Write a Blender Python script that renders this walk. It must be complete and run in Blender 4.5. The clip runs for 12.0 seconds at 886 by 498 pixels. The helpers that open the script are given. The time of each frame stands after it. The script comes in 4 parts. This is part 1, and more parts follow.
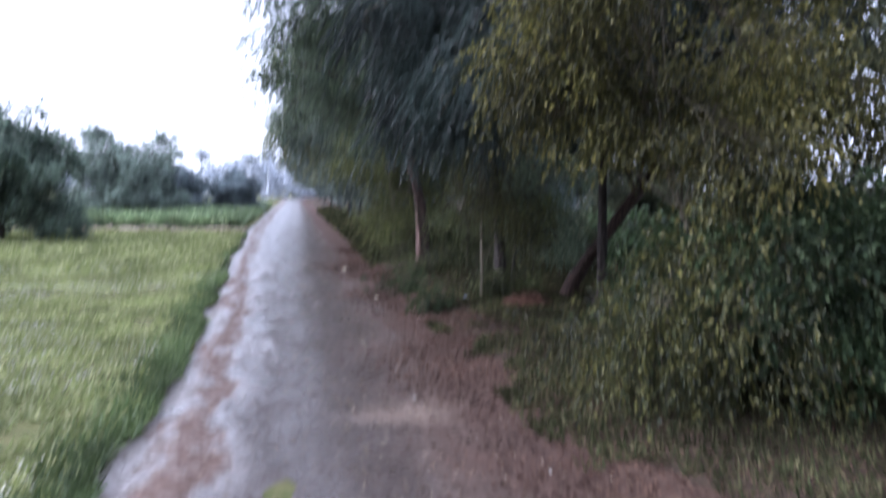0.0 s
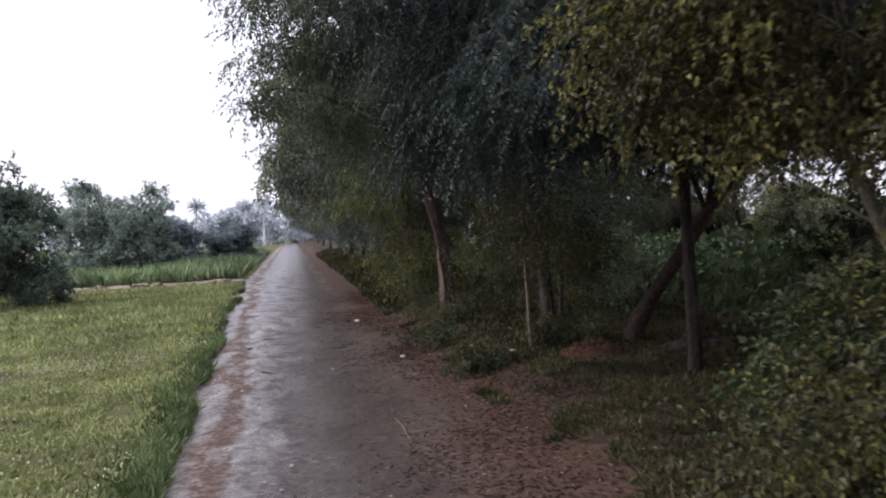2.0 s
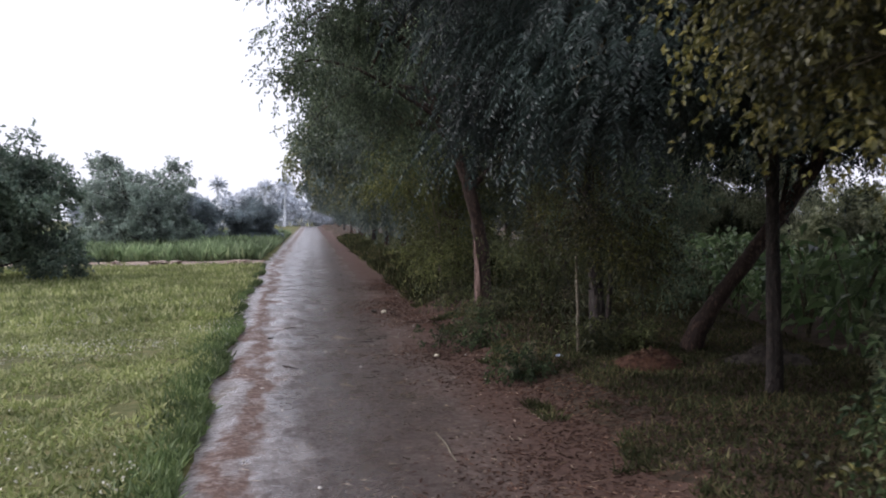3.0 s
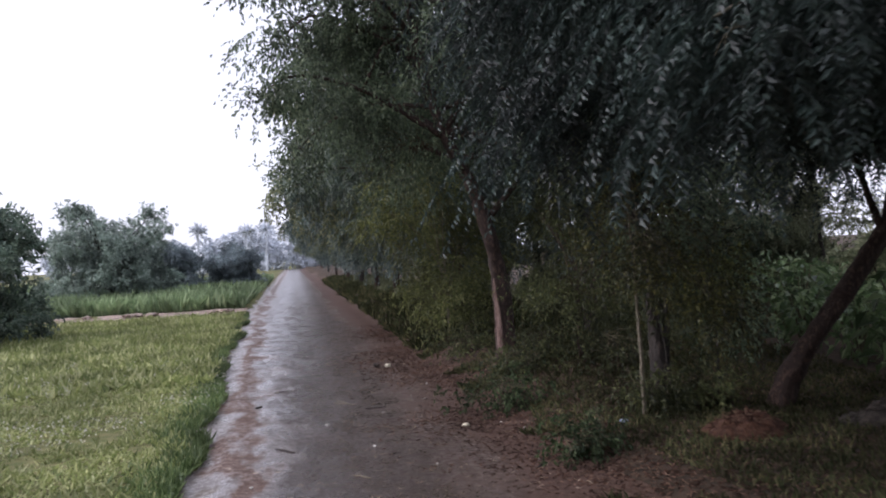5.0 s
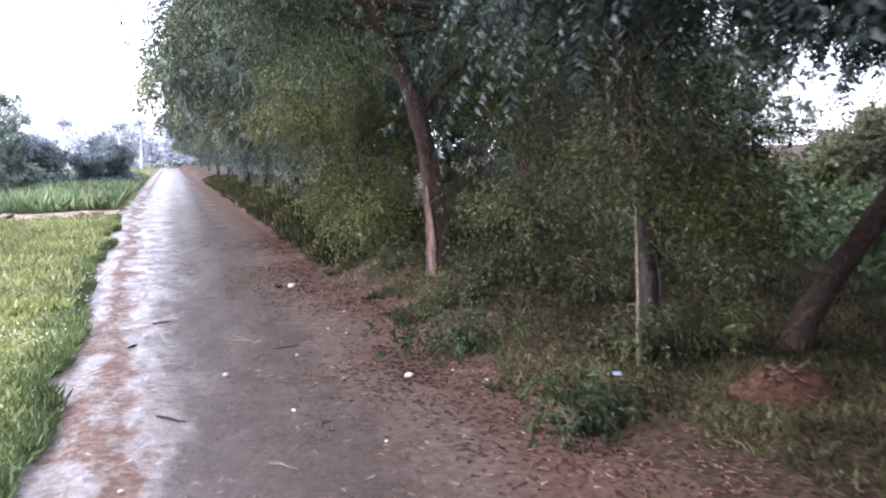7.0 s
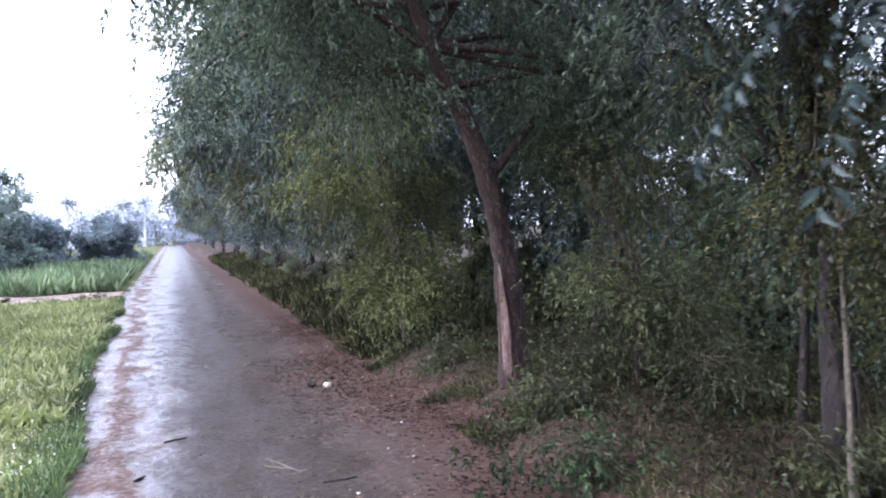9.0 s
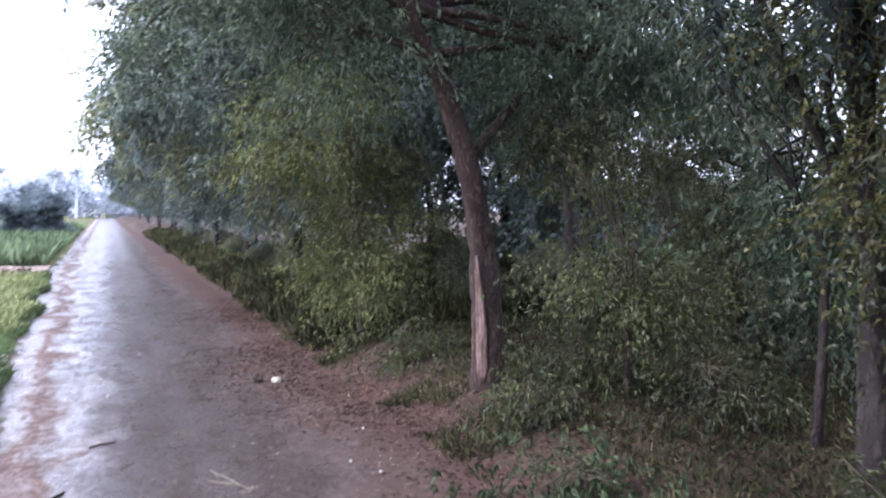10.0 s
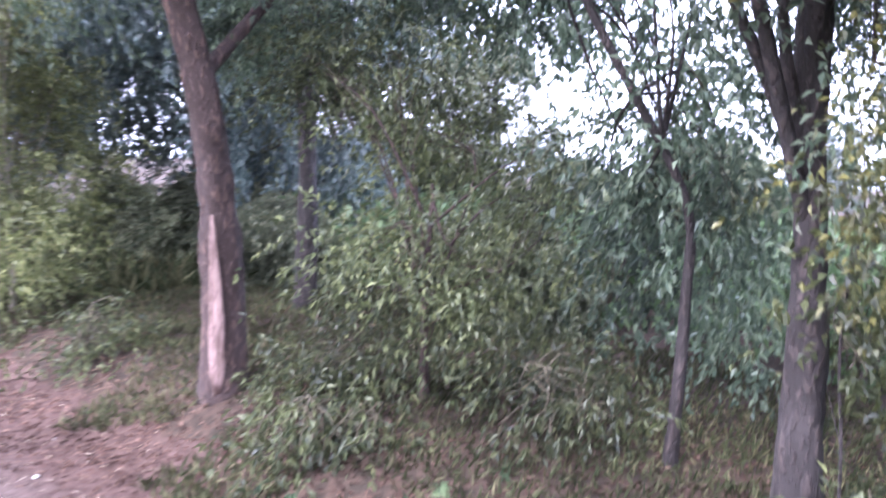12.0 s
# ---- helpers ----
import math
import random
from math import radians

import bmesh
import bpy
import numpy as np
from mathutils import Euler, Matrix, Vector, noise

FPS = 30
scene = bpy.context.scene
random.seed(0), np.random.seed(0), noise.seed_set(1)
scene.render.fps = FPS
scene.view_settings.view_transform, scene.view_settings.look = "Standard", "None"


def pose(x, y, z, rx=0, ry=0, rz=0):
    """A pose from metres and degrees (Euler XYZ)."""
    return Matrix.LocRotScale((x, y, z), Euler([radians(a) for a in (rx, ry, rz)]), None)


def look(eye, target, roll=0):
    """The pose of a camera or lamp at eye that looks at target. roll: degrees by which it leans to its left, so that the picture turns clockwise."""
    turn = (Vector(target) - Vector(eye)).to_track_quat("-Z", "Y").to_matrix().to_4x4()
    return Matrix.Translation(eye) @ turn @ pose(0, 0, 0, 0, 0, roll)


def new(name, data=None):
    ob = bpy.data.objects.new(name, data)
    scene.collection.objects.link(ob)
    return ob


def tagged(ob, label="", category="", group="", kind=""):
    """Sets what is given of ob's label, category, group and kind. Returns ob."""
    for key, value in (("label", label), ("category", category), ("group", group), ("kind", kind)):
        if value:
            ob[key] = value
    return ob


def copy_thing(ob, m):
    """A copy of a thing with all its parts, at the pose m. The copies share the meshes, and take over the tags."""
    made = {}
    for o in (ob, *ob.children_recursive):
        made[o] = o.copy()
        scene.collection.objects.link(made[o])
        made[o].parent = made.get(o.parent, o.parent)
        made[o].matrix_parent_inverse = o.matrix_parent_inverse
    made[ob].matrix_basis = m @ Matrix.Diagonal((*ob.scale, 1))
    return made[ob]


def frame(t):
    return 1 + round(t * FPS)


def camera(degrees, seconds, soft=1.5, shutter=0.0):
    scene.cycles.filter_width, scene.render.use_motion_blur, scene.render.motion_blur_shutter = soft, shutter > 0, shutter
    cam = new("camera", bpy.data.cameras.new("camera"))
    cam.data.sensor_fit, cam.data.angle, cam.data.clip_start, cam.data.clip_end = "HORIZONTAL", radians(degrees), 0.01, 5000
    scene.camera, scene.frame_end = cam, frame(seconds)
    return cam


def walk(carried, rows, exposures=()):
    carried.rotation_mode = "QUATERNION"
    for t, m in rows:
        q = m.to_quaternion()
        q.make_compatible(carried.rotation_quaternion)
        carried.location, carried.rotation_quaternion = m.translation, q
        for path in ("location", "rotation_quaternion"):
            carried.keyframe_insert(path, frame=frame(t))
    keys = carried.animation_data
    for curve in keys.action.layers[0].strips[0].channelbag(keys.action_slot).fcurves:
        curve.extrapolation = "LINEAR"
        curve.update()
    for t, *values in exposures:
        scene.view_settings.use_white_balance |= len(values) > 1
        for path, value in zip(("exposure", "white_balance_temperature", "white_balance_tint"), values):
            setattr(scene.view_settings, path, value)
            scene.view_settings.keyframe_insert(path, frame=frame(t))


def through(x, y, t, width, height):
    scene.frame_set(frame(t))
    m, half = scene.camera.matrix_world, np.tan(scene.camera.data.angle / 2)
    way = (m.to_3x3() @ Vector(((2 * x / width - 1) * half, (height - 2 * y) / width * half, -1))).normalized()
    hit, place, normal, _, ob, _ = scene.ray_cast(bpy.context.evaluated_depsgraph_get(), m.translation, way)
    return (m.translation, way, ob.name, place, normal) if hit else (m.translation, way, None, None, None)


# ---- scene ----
cam = camera(55.7, 12.0, 1.9, 0.65)
PATH = [
    (0, (-0.014, -0.153, 1.467), (0.335, 1.812, 1.334), 0.9),
    (0.5, (0.002, 0.327, 1.462), (0.404, 2.284, 1.574), -0.2),
    (1, (0.0, 0.82, 1.437), (0.251, 2.804, 1.472), -2.7),
    (1.5, (-0.038, 1.324, 1.442), (0.25, 3.303, 1.426), 0.8),
    (2, (-0.087, 1.788, 1.469), (0.267, 3.756, 1.419), -2.9),
    (2.5, (-0.148, 2.236, 1.477), (0.151, 4.212, 1.42), -0.1),
    (4.5, (-0.269, 3.851, 1.488), (0.096, 5.814, 1.369), -2.2),
    (5, (-0.289, 4.342, 1.489), (0.064, 6.311, 1.5), -2.8),
    (5.5, (-0.303, 4.768, 1.481), (0.298, 6.675, 1.441), 0.1),
    (6, (-0.336, 5.2, 1.498), (0.359, 7.046, 1.166), -1.9),
    (6.5, (-0.323, 5.681, 1.487), (0.291, 7.567, 1.233), -1.6),
    (8.5, (-0.428, 7.352, 1.489), (0.181, 9.247, 1.29), -1.1),
    (9, (-0.448, 7.72, 1.487), (0.164, 9.624, 1.434), -2.1),
    (9.5, (-0.454, 8.052, 1.482), (0.177, 9.946, 1.369), 1.1),
    (10, (-0.452, 8.444, 1.499), (0.293, 10.298, 1.405), 0.1),
    (10.5, (-0.384, 8.871, 1.495), (0.4, 10.71, 1.529), -1.7),
    (11, (-0.34, 9.292, 1.476), (0.76, 10.961, 1.43), 2.1),
    (11.5, (-0.246, 9.668, 1.466), (0.994, 11.219, 1.23), -0.1),
    (12, (-0.132, 10.096, 1.455), (1.269, 11.511, 1.264), 2.6),
]
EXPOSURES = [(0.0, 1.30, 5450, 18), (0.5, 0.95, 5450, 18), (1.0, 0.55, 5700, 22), (2.0, 0.55, 6300, 16), (4.5, 0.55, 6100, 16), (5.0, 0.60, 6100, 18), (5.5, 0.60, 6000, 20), (6.0, 1.58, 6000, 20), (6.5, 1.93, 6000, 20),
             (8.5, 1.78, 5500, 20), (9.0, 1.73, 5450, 20), (9.5, 1.68, 5450, 20), (10.0, 1.83, 5500, 20), (10.5, 2.23, 5600, 22), (11.0, 2.78, 5500, 23), (11.5, 2.95, 5400, 26), (12.0, 3.20, 5300, 29)]
walk(cam, [(t, look(eye, target, roll)) for t, eye, target, roll in PATH], EXPOSURES)

# ---- sky and sun: a bright overcast evening ----
SUN_UP, SUN_ROUND = 43.0, 80.0
world = bpy.data.worlds.new("overcast_sky")
scene.world = world
world.use_nodes = True
wn, wl = world.node_tree.nodes, world.node_tree.links
sky = wn.new("ShaderNodeTexSky")
sky.sky_type, sky.sun_disc = "NISHITA", False
sky.sun_elevation, sky.sun_rotation = radians(SUN_UP), radians(-SUN_ROUND)
sky.air_density, sky.dust_density, sky.ozone_density = 1.0, 6.0, 1.0
cloud = wn.new("ShaderNodeMix")
cloud.data_type = "RGBA"
cloud.inputs[0].default_value = 0.72
cloud.inputs[7].default_value = (9.5, 9.7, 10.6, 1)
wl.new(sky.outputs[0], cloud.inputs[6])
wl.new(cloud.outputs[2], wn["Background"].inputs[0])
wn["Background"].inputs[1].default_value = 0.1
sun = new("sun", bpy.data.lights.new("sun", "SUN"))
sun.data.energy, sun.data.angle, sun.data.color = 1.6, radians(60), (1.0, 0.98, 0.97)
sun.matrix_world = look((-20 * math.sin(radians(SUN_ROUND)), 20 * math.cos(radians(SUN_ROUND)), 20 * math.tan(radians(SUN_UP))), (0, 0, 0))


# ---- materials ----
def nodes_of(name):
    m = bpy.data.materials.new(name)
    m.use_nodes = True
    return m, m.node_tree.nodes, m.node_tree.links, m.node_tree.nodes["Principled BSDF"]


def ramp(n, stops, smooth=True):
    r = n.new("ShaderNodeValToRGB")
    r.color_ramp.interpolation = "EASE" if smooth else "LINEAR"
    while len(r.color_ramp.elements) < len(stops):
        r.color_ramp.elements.new(0.5)
    for e, (at, col) in zip(r.color_ramp.elements, stops):
        e.position = at
        e.color = (*col, 1) if len(col) == 3 else (col[0],) * 3 + (1,)
    return r


def tex(n, l, scale, detail=6, rough=0.6, stretch=None):
    t = n.new("ShaderNodeTexNoise")
    t.inputs["Scale"].default_value, t.inputs["Detail"].default_value, t.inputs["Roughness"].default_value = scale, detail, rough
    g = n.new("ShaderNodeNewGeometry")
    if stretch:
        v = n.new("ShaderNodeVectorMath")
        v.operation = "MULTIPLY"
        v.inputs[1].default_value = stretch
        l.new(g.outputs["Position"], v.inputs[0])
        l.new(v.outputs[0], t.inputs["Vector"])
    else:
        l.new(g.outputs["Position"], t.inputs["Vector"])
    return t


def mix(n, l, a, b, fac, how="MIX"):
    x = n.new("ShaderNodeMix")
    x.data_type, x.blend_type = "RGBA", how
    for value, slot in ((fac, 0), (a, 6), (b, 7)):
        if isinstance(value, (int, float)):
            x.inputs[slot].default_value = value
        elif isinstance(value, tuple):
            x.inputs[slot].default_value = (*value, 1)
        else:
            l.new(value, x.inputs[slot])
    return x.outputs[2]


def bumped(n, l, p, height, strength, distance):
    b = n.new("ShaderNodeBump")
    b.inputs["Strength"].default_value, b.inputs["Distance"].default_value = strength, distance
    l.new(height, b.inputs["Height"])
    l.new(b.outputs[0], p.inputs["Normal"])


def leaf_material(name, dark, mid, light, through=0.3, rough=0.5, patch=1.3, low=0.48, high=1.3, gloss=0.5):
    """Leaves: each leaf its own shade, whole boughs drifting in tone, light passing through."""
    m, n, l, p = nodes_of(name)
    g = n.new("ShaderNodeNewGeometry")
    each = ramp(n, [(0.0, dark), (0.5, mid), (0.92, light), (1.0, tuple(c * 1.35 for c in light))])
    l.new(g.outputs["Random Per Island"], each.inputs[0])
    drift = tex(n, l, patch, 3)
    tone = ramp(n, [(0.34, (low, low, low)), (0.66, (high, high * 0.99, high * 0.97))])
    l.new(drift.outputs[0], tone.inputs[0])
    col = mix(n, l, each.outputs[0], tone.outputs[0], 1.0, "MULTIPLY")
    l.new(col, p.inputs["Base Color"])
    p.inputs["Roughness"].default_value = rough
    p.inputs["Specular IOR Level"].default_value = gloss
    t = n.new("ShaderNodeBsdfTranslucent")
    l.new(col, t.inputs[0])
    s = n.new("ShaderNodeMixShader")
    s.inputs[0].default_value = through
    l.new(p.outputs[0], s.inputs[1])
    l.new(t.outputs[0], s.inputs[2])
    l.new(s.outputs[0], n["Material Output"].inputs[0])
    return m


def plain(name, a, b, scale, rough=0.85, strength=0.5, distance=0.01, stretch=None, wide=0.7):
    """A rough natural surface in two tones at two scales, with relief."""
    m, n, l, p = nodes_of(name)
    t, w = tex(n, l, scale, 8, 0.65, stretch), tex(n, l, wide, 3)
    r = ramp(n, [(0.36, a), (0.64, b)])
    l.new(t.outputs[0], r.inputs[0])
    shade = ramp(n, [(0.3, (0.7,)), (0.7, (1.15,))])
    l.new(w.outputs[0], shade.inputs[0])
    l.new(mix(n, l, r.outputs[0], shade.outputs[0], 1.0, "MULTIPLY"), p.inputs["Base Color"])
    p.inputs["Roughness"].default_value = rough
    p.inputs["Specular IOR Level"].default_value = 0.5 if rough < 0.8 else 0.2
    bumped(n, l, p, t.outputs[0], strength, distance)
    return m


def road_material():
    """Wet earth: wheel tracks smooth and wet, a crumbly reddish ridge, leaf-strewn red earth along the verge."""
    m, n, l, p = nodes_of("wet_earth")
    g = n.new("ShaderNodeNewGeometry")
    xyz = n.new("ShaderNodeSeparateXYZ")
    l.new(g.outputs["Position"], xyz.inputs[0])
    wob = tex(n, l, 1.6, 5, 0.65, (1.0, 0.45, 1.0))
    a = n.new("ShaderNodeMath")
    a.operation = "MULTIPLY_ADD"
    a.inputs[1].default_value, a.inputs[2].default_value = 1.5, -0.75
    l.new(wob.outputs[0], a.inputs[0])
    side = n.new("ShaderNodeMapRange")
    side.inputs[1].default_value, side.inputs[2].default_value, side.inputs[3].default_value, side.inputs[4].default_value = -0.6, 0.4, 0.03, 0.0
    l.new(xyz.outputs[0], side.inputs[0])
    along = n.new("ShaderNodeMapRange")
    along.inputs[1].default_value, along.inputs[2].default_value, along.inputs[3].default_value, along.inputs[4].default_value = 0, 30, -12, 18
    l.new(xyz.outputs[1], along.inputs[0])
    veer = n.new("ShaderNodeMath")
    veer.operation = "MULTIPLY_ADD"
    l.new(side.outputs[0], veer.inputs[0])
    l.new(along.outputs[0], veer.inputs[1])
    l.new(xyz.outputs[0], veer.inputs[2])
    b = n.new("ShaderNodeMath")
    l.new(veer.outputs[0], b.inputs[0])
    l.new(a.outputs[0], b.inputs[1])
    u = n.new("ShaderNodeMapRange")
    u.inputs[1].default_value, u.inputs[2].default_value = -1.4, 2.4
    l.new(b.outputs[0], u.inputs[0])

    def at(x):
        return (x + 1.4) / 3.8
    grey, red, mud, tan, litter = (0.165, 0.148, 0.143), (0.125, 0.085, 0.07), (0.06, 0.046, 0.041), (0.085, 0.063, 0.054), (0.078, 0.05, 0.041)
    band = ramp(n, [(0.0, (0.12, 0.1, 0.06)), (at(-1.12), grey), (at(-0.98), grey), (at(-0.88), red), (at(-0.74), red), (at(-0.62), grey), (at(-0.4), mud),
                    (at(0.5), mud), (at(0.85), tan), (at(1.25), litter), (1.0, (0.07, 0.045, 0.034))], False)
    l.new(u.outputs[0], band.inputs[0])
    fine, clod, crumb = tex(n, l, 38, 8, 0.7), tex(n, l, 3.4, 7, 0.65, (1.0, 0.6, 1.0)), tex(n, l, 14, 6, 0.7)
    grain = ramp(n, [(0.3, (0.55, 0.53, 0.5)), (0.72, (1.35, 1.33, 1.3))])
    l.new(fine.outputs[0], grain.inputs[0])
    blot = ramp(n, [(0.38, (0.66, 0.62, 0.6)), (0.62, (1.22, 1.22, 1.22))])
    l.new(crumb.outputs[0], blot.inputs[0])
    spot = n.new("ShaderNodeVectorMath")
    spot.operation = "DISTANCE"
    near = n.new("ShaderNodeVectorMath")
    near.operation = "MULTIPLY"
    near.inputs[1].default_value = (1.0, 1.2, 0.0)
    l.new(g.outputs["Position"], near.inputs[0])
    l.new(near.outputs[0], spot.inputs[0])
    spot.inputs[1].default_value = (0.75, 6.4, 0.0)
    rim = n.new("ShaderNodeMath")
    rim.operation = "ADD"
    l.new(spot.outputs["Value"], rim.inputs[0])
    l.new(clod.outputs[0], rim.inputs[1])
    silt = ramp(n, [(0.62, (1.0,)), (1.0, (0.0,))], False)
    l.new(rim.outputs[0], silt.inputs[0])
    pale = mix(n, l, band.outputs[0], (0.155, 0.118, 0.098), silt.outputs[0])
    c = mix(n, l, pale, grain.outputs[0], 0.5, "MULTIPLY")
    c = mix(n, l, c, blot.outputs[0], 0.7, "MULTIPLY")
    l.new(c, p.inputs["Base Color"])
    # water lies in broken films, most of it in the wheel track beside the field
    film = ramp(n, [(0.0, (0.15,)), (at(-1.15), (0.47,)), (at(-0.98), (0.44,)), (at(-0.86), (0.38,)), (at(-0.74), (0.38,)), (at(-0.6), (0.48,)), (at(-0.42), (0.47,)),
                    (at(-0.1), (0.5,)), (at(0.7), (0.44,)), (at(1.0), (0.25,)), (at(1.3), (0.0,)), (1.0, (0.0,))], False)
    l.new(u.outputs[0], film.inputs[0])
    speck = tex(n, l, 26, 5, 0.7)
    lie = mix(n, l, mix(n, l, clod.outputs[0], crumb.outputs[0], 0.45), speck.outputs[0], 0.35)
    dip = n.new("ShaderNodeMath")
    dip.operation = "ADD"
    l.new(film.outputs[0], dip.inputs[0])
    l.new(lie, dip.inputs[1])
    wet = ramp(n, [(0.86, (0.0,)), (1.0, (1.0,))], False)
    l.new(dip.outputs[0], wet.inputs[0])
    l.new(mix(n, l, (0.7, 0.7, 0.7), (0.26, 0.26, 0.26), wet.outputs[0]), p.inputs["Roughness"])
    l.new(mix(n, l, (0.1, 0.1, 0.1), (0.6, 0.6, 0.6), wet.outputs[0]), p.inputs["Specular IOR Level"])
    h = mix(n, l, fine.outputs[0], crumb.outputs[0], 0.5)
    bumped(n, l, p, h, 0.5, 0.03)
    relief = mix(n, l, (0.32, 0.32, 0.32), (0.14, 0.14, 0.14), wet.outputs[0])
    l.new(relief, p.inputs["Normal"].links[0].from_node.inputs["Strength"])
    return m


def bark_material(name, a, b, scale=14):
    """Bark: long furrows between broken plates, grey lichen patches, deep relief."""
    m, n, l, p = nodes_of(name)
    warp = tex(n, l, 5, 4, 0.6)
    g = n.new("ShaderNodeNewGeometry")
    shift = n.new("ShaderNodeVectorMath")
    shift.operation = "MULTIPLY_ADD"
    l.new(warp.outputs["Color"], shift.inputs[0])
    shift.inputs[1].default_value = (0.07, 0.07, 0.07)
    l.new(g.outputs["Position"], shift.inputs[2])
    flat = n.new("ShaderNodeVectorMath")
    flat.operation = "MULTIPLY"
    flat.inputs[1].default_value = (1.0, 1.0, 0.4)
    l.new(shift.outputs[0], flat.inputs[0])
    plate = n.new("ShaderNodeTexNoise")
    plate.inputs["Scale"].default_value, plate.inputs["Detail"].default_value, plate.inputs["Roughness"].default_value = scale * 1.5, 4, 0.6
    l.new(flat.outputs[0], plate.inputs["Vector"])
    furrow = ramp(n, [(0.36, (1.0,)), (0.47, (0.1,)), (0.53, (0.1,)), (0.62, (1.0,))])
    l.new(plate.outputs[0], furrow.inputs[0])
    grain, wide = tex(n, l, scale * 3, 8, 0.7, (1.0, 1.0, 0.4)), tex(n, l, 3.5, 4, 0.6)
    tone = ramp(n, [(0.32, a), (0.68, b)])
    l.new(grain.outputs[0], tone.inputs[0])
    c = mix(n, l, tuple(v * 1.1 for v in a), tone.outputs[0], furrow.outputs[0])
    lichen = ramp(n, [(0.56, (0.0,)), (0.7, (0.35,))])
    l.new(wide.outputs[0], lichen.inputs[0])
    c = mix(n, l, c, tuple(0.7 * v + 0.025 for v in b), lichen.outputs[0])
    l.new(c, p.inputs["Base Color"])
    p.inputs["Roughness"].default_value = 0.88
    h = mix(n, l, grain.outputs[0], furrow.outputs[0], 0.55)
    bumped(n, l, p, h, 0.9, 0.02)
    return m


M_ROAD = road_material()
M_GROUND = plain("field_soil", (0.07, 0.085, 0.025), (0.15, 0.14, 0.06), 7, 0.95, 0.6, 0.03)
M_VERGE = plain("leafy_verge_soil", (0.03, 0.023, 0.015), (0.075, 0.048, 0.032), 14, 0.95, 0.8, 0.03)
M_BARK = bark_material("grey_brown_bark", (0.028, 0.016, 0.012), (0.125, 0.074, 0.056))
M_BARK_DARK = bark_material("dark_bark", (0.015, 0.011, 0.009), (0.062, 0.044, 0.036))
M_BARK_PALE = bark_material("pale_young_bark", (0.14, 0.12, 0.085), (0.28, 0.24, 0.18), 22)
M_SCAR = plain("peeled_pinkish_wood", (0.085, 0.053, 0.043), (0.25, 0.17, 0.145), 22, 0.85, 0.8, 0.02, (1.0, 1.0, 0.3), 3.0)
M_TWIG = plain("twig_bark", (0.05, 0.045, 0.03), (0.13, 0.11, 0.07), 30, 0.9, 0.2, 0.004)
M_FEATHER = leaf_material("feathery_blue_green_leaves", (0.013, 0.022, 0.019), (0.026, 0.041, 0.036), (0.055, 0.078, 0.07), 0.3, 0.45, 1.1, 0.35, 1.35)
M_DARK = leaf_material("dark_green_leaves", (0.055, 0.08, 0.052), (0.112, 0.15, 0.095), (0.185, 0.225, 0.145), 0.55, 0.42)
M_OLIVE = leaf_material("olive_leaves", (0.046, 0.058, 0.024), (0.09, 0.106, 0.042), (0.155, 0.168, 0.07), 0.4, 0.5)
M_OLIVE_LIGHT = leaf_material("light_olive_leaves", (0.07, 0.085, 0.03), (0.13, 0.145, 0.05), (0.21, 0.22, 0.085), 0.42, 0.5)
M_YELLOW = leaf_material("yellowing_leaves", (0.045, 0.05, 0.016), (0.1, 0.1, 0.029), (0.23, 0.205, 0.06), 0.36, 0.5, 1.1, 0.35, 1.35)
# the yellow leaves darkened: shade on the low bush painted in; sapling shares it
M_OLIVE_YELLOW_SHADED = leaf_material("shade_dulled_olive_yellow_leaves", (0.022, 0.029, 0.01), (0.052, 0.058, 0.017), (0.145, 0.135, 0.04), 0.3, 0.5, 1.1, 0.4, 1.3)
M_WEED = leaf_material("dark_weed_leaves", (0.024, 0.042, 0.018), (0.05, 0.078, 0.034), (0.1, 0.132, 0.062), 0.3, 0.6, gloss=0.25)
M_CROP = leaf_material("broad_crop_leaves", (0.06, 0.1, 0.04), (0.11, 0.17, 0.07), (0.2, 0.26, 0.13), 0.42, 0.38)
# nearest orchard tree: leaf colour lifted pale to stand in for haze
M_CITRUS = leaf_material("glossy_haze_paled_orchard_leaves", (0.1, 0.15, 0.115), (0.18, 0.24, 0.185), (0.26, 0.315, 0.25), 0.5, 0.5)
# paled and blued: haze over the row is put into its leaf colours
M_ROW = leaf_material("haze_paled_roadside_leaves", (0.105, 0.14, 0.12), (0.17, 0.21, 0.175), (0.26, 0.295, 0.25), 0.48, 0.5)
M_ROW_OLIVE = leaf_material("haze_paled_roadside_olive_leaves", (0.12, 0.14, 0.08), (0.2, 0.22, 0.13), (0.29, 0.3, 0.185), 0.48, 0.5)
M_ROW_BLUE = leaf_material("haze_paled_roadside_blue_green_leaves", (0.105, 0.145, 0.14), (0.17, 0.22, 0.205), (0.26, 0.305, 0.285), 0.48, 0.5)
# the far strip's green is paled so that its colour carries the haze
M_FARGRASS = leaf_material("haze_paled_green_grass", (0.15, 0.21, 0.11), (0.22, 0.3, 0.16), (0.3, 0.37, 0.22), 0.4, 0.7, 0.3)
# this and the next: haze over the far orchard trees painted into the leaves
M_HAZE_ORCHARD = leaf_material("haze_grey_orchard_leaves", (0.2, 0.26, 0.22), (0.27, 0.335, 0.29), (0.34, 0.4, 0.35), 0.5, 0.6)
M_FAR = leaf_material("haze_painted_far_leaves", (0.2, 0.25, 0.27), (0.26, 0.31, 0.33), (0.32, 0.37, 0.39), 0.3, 0.9)
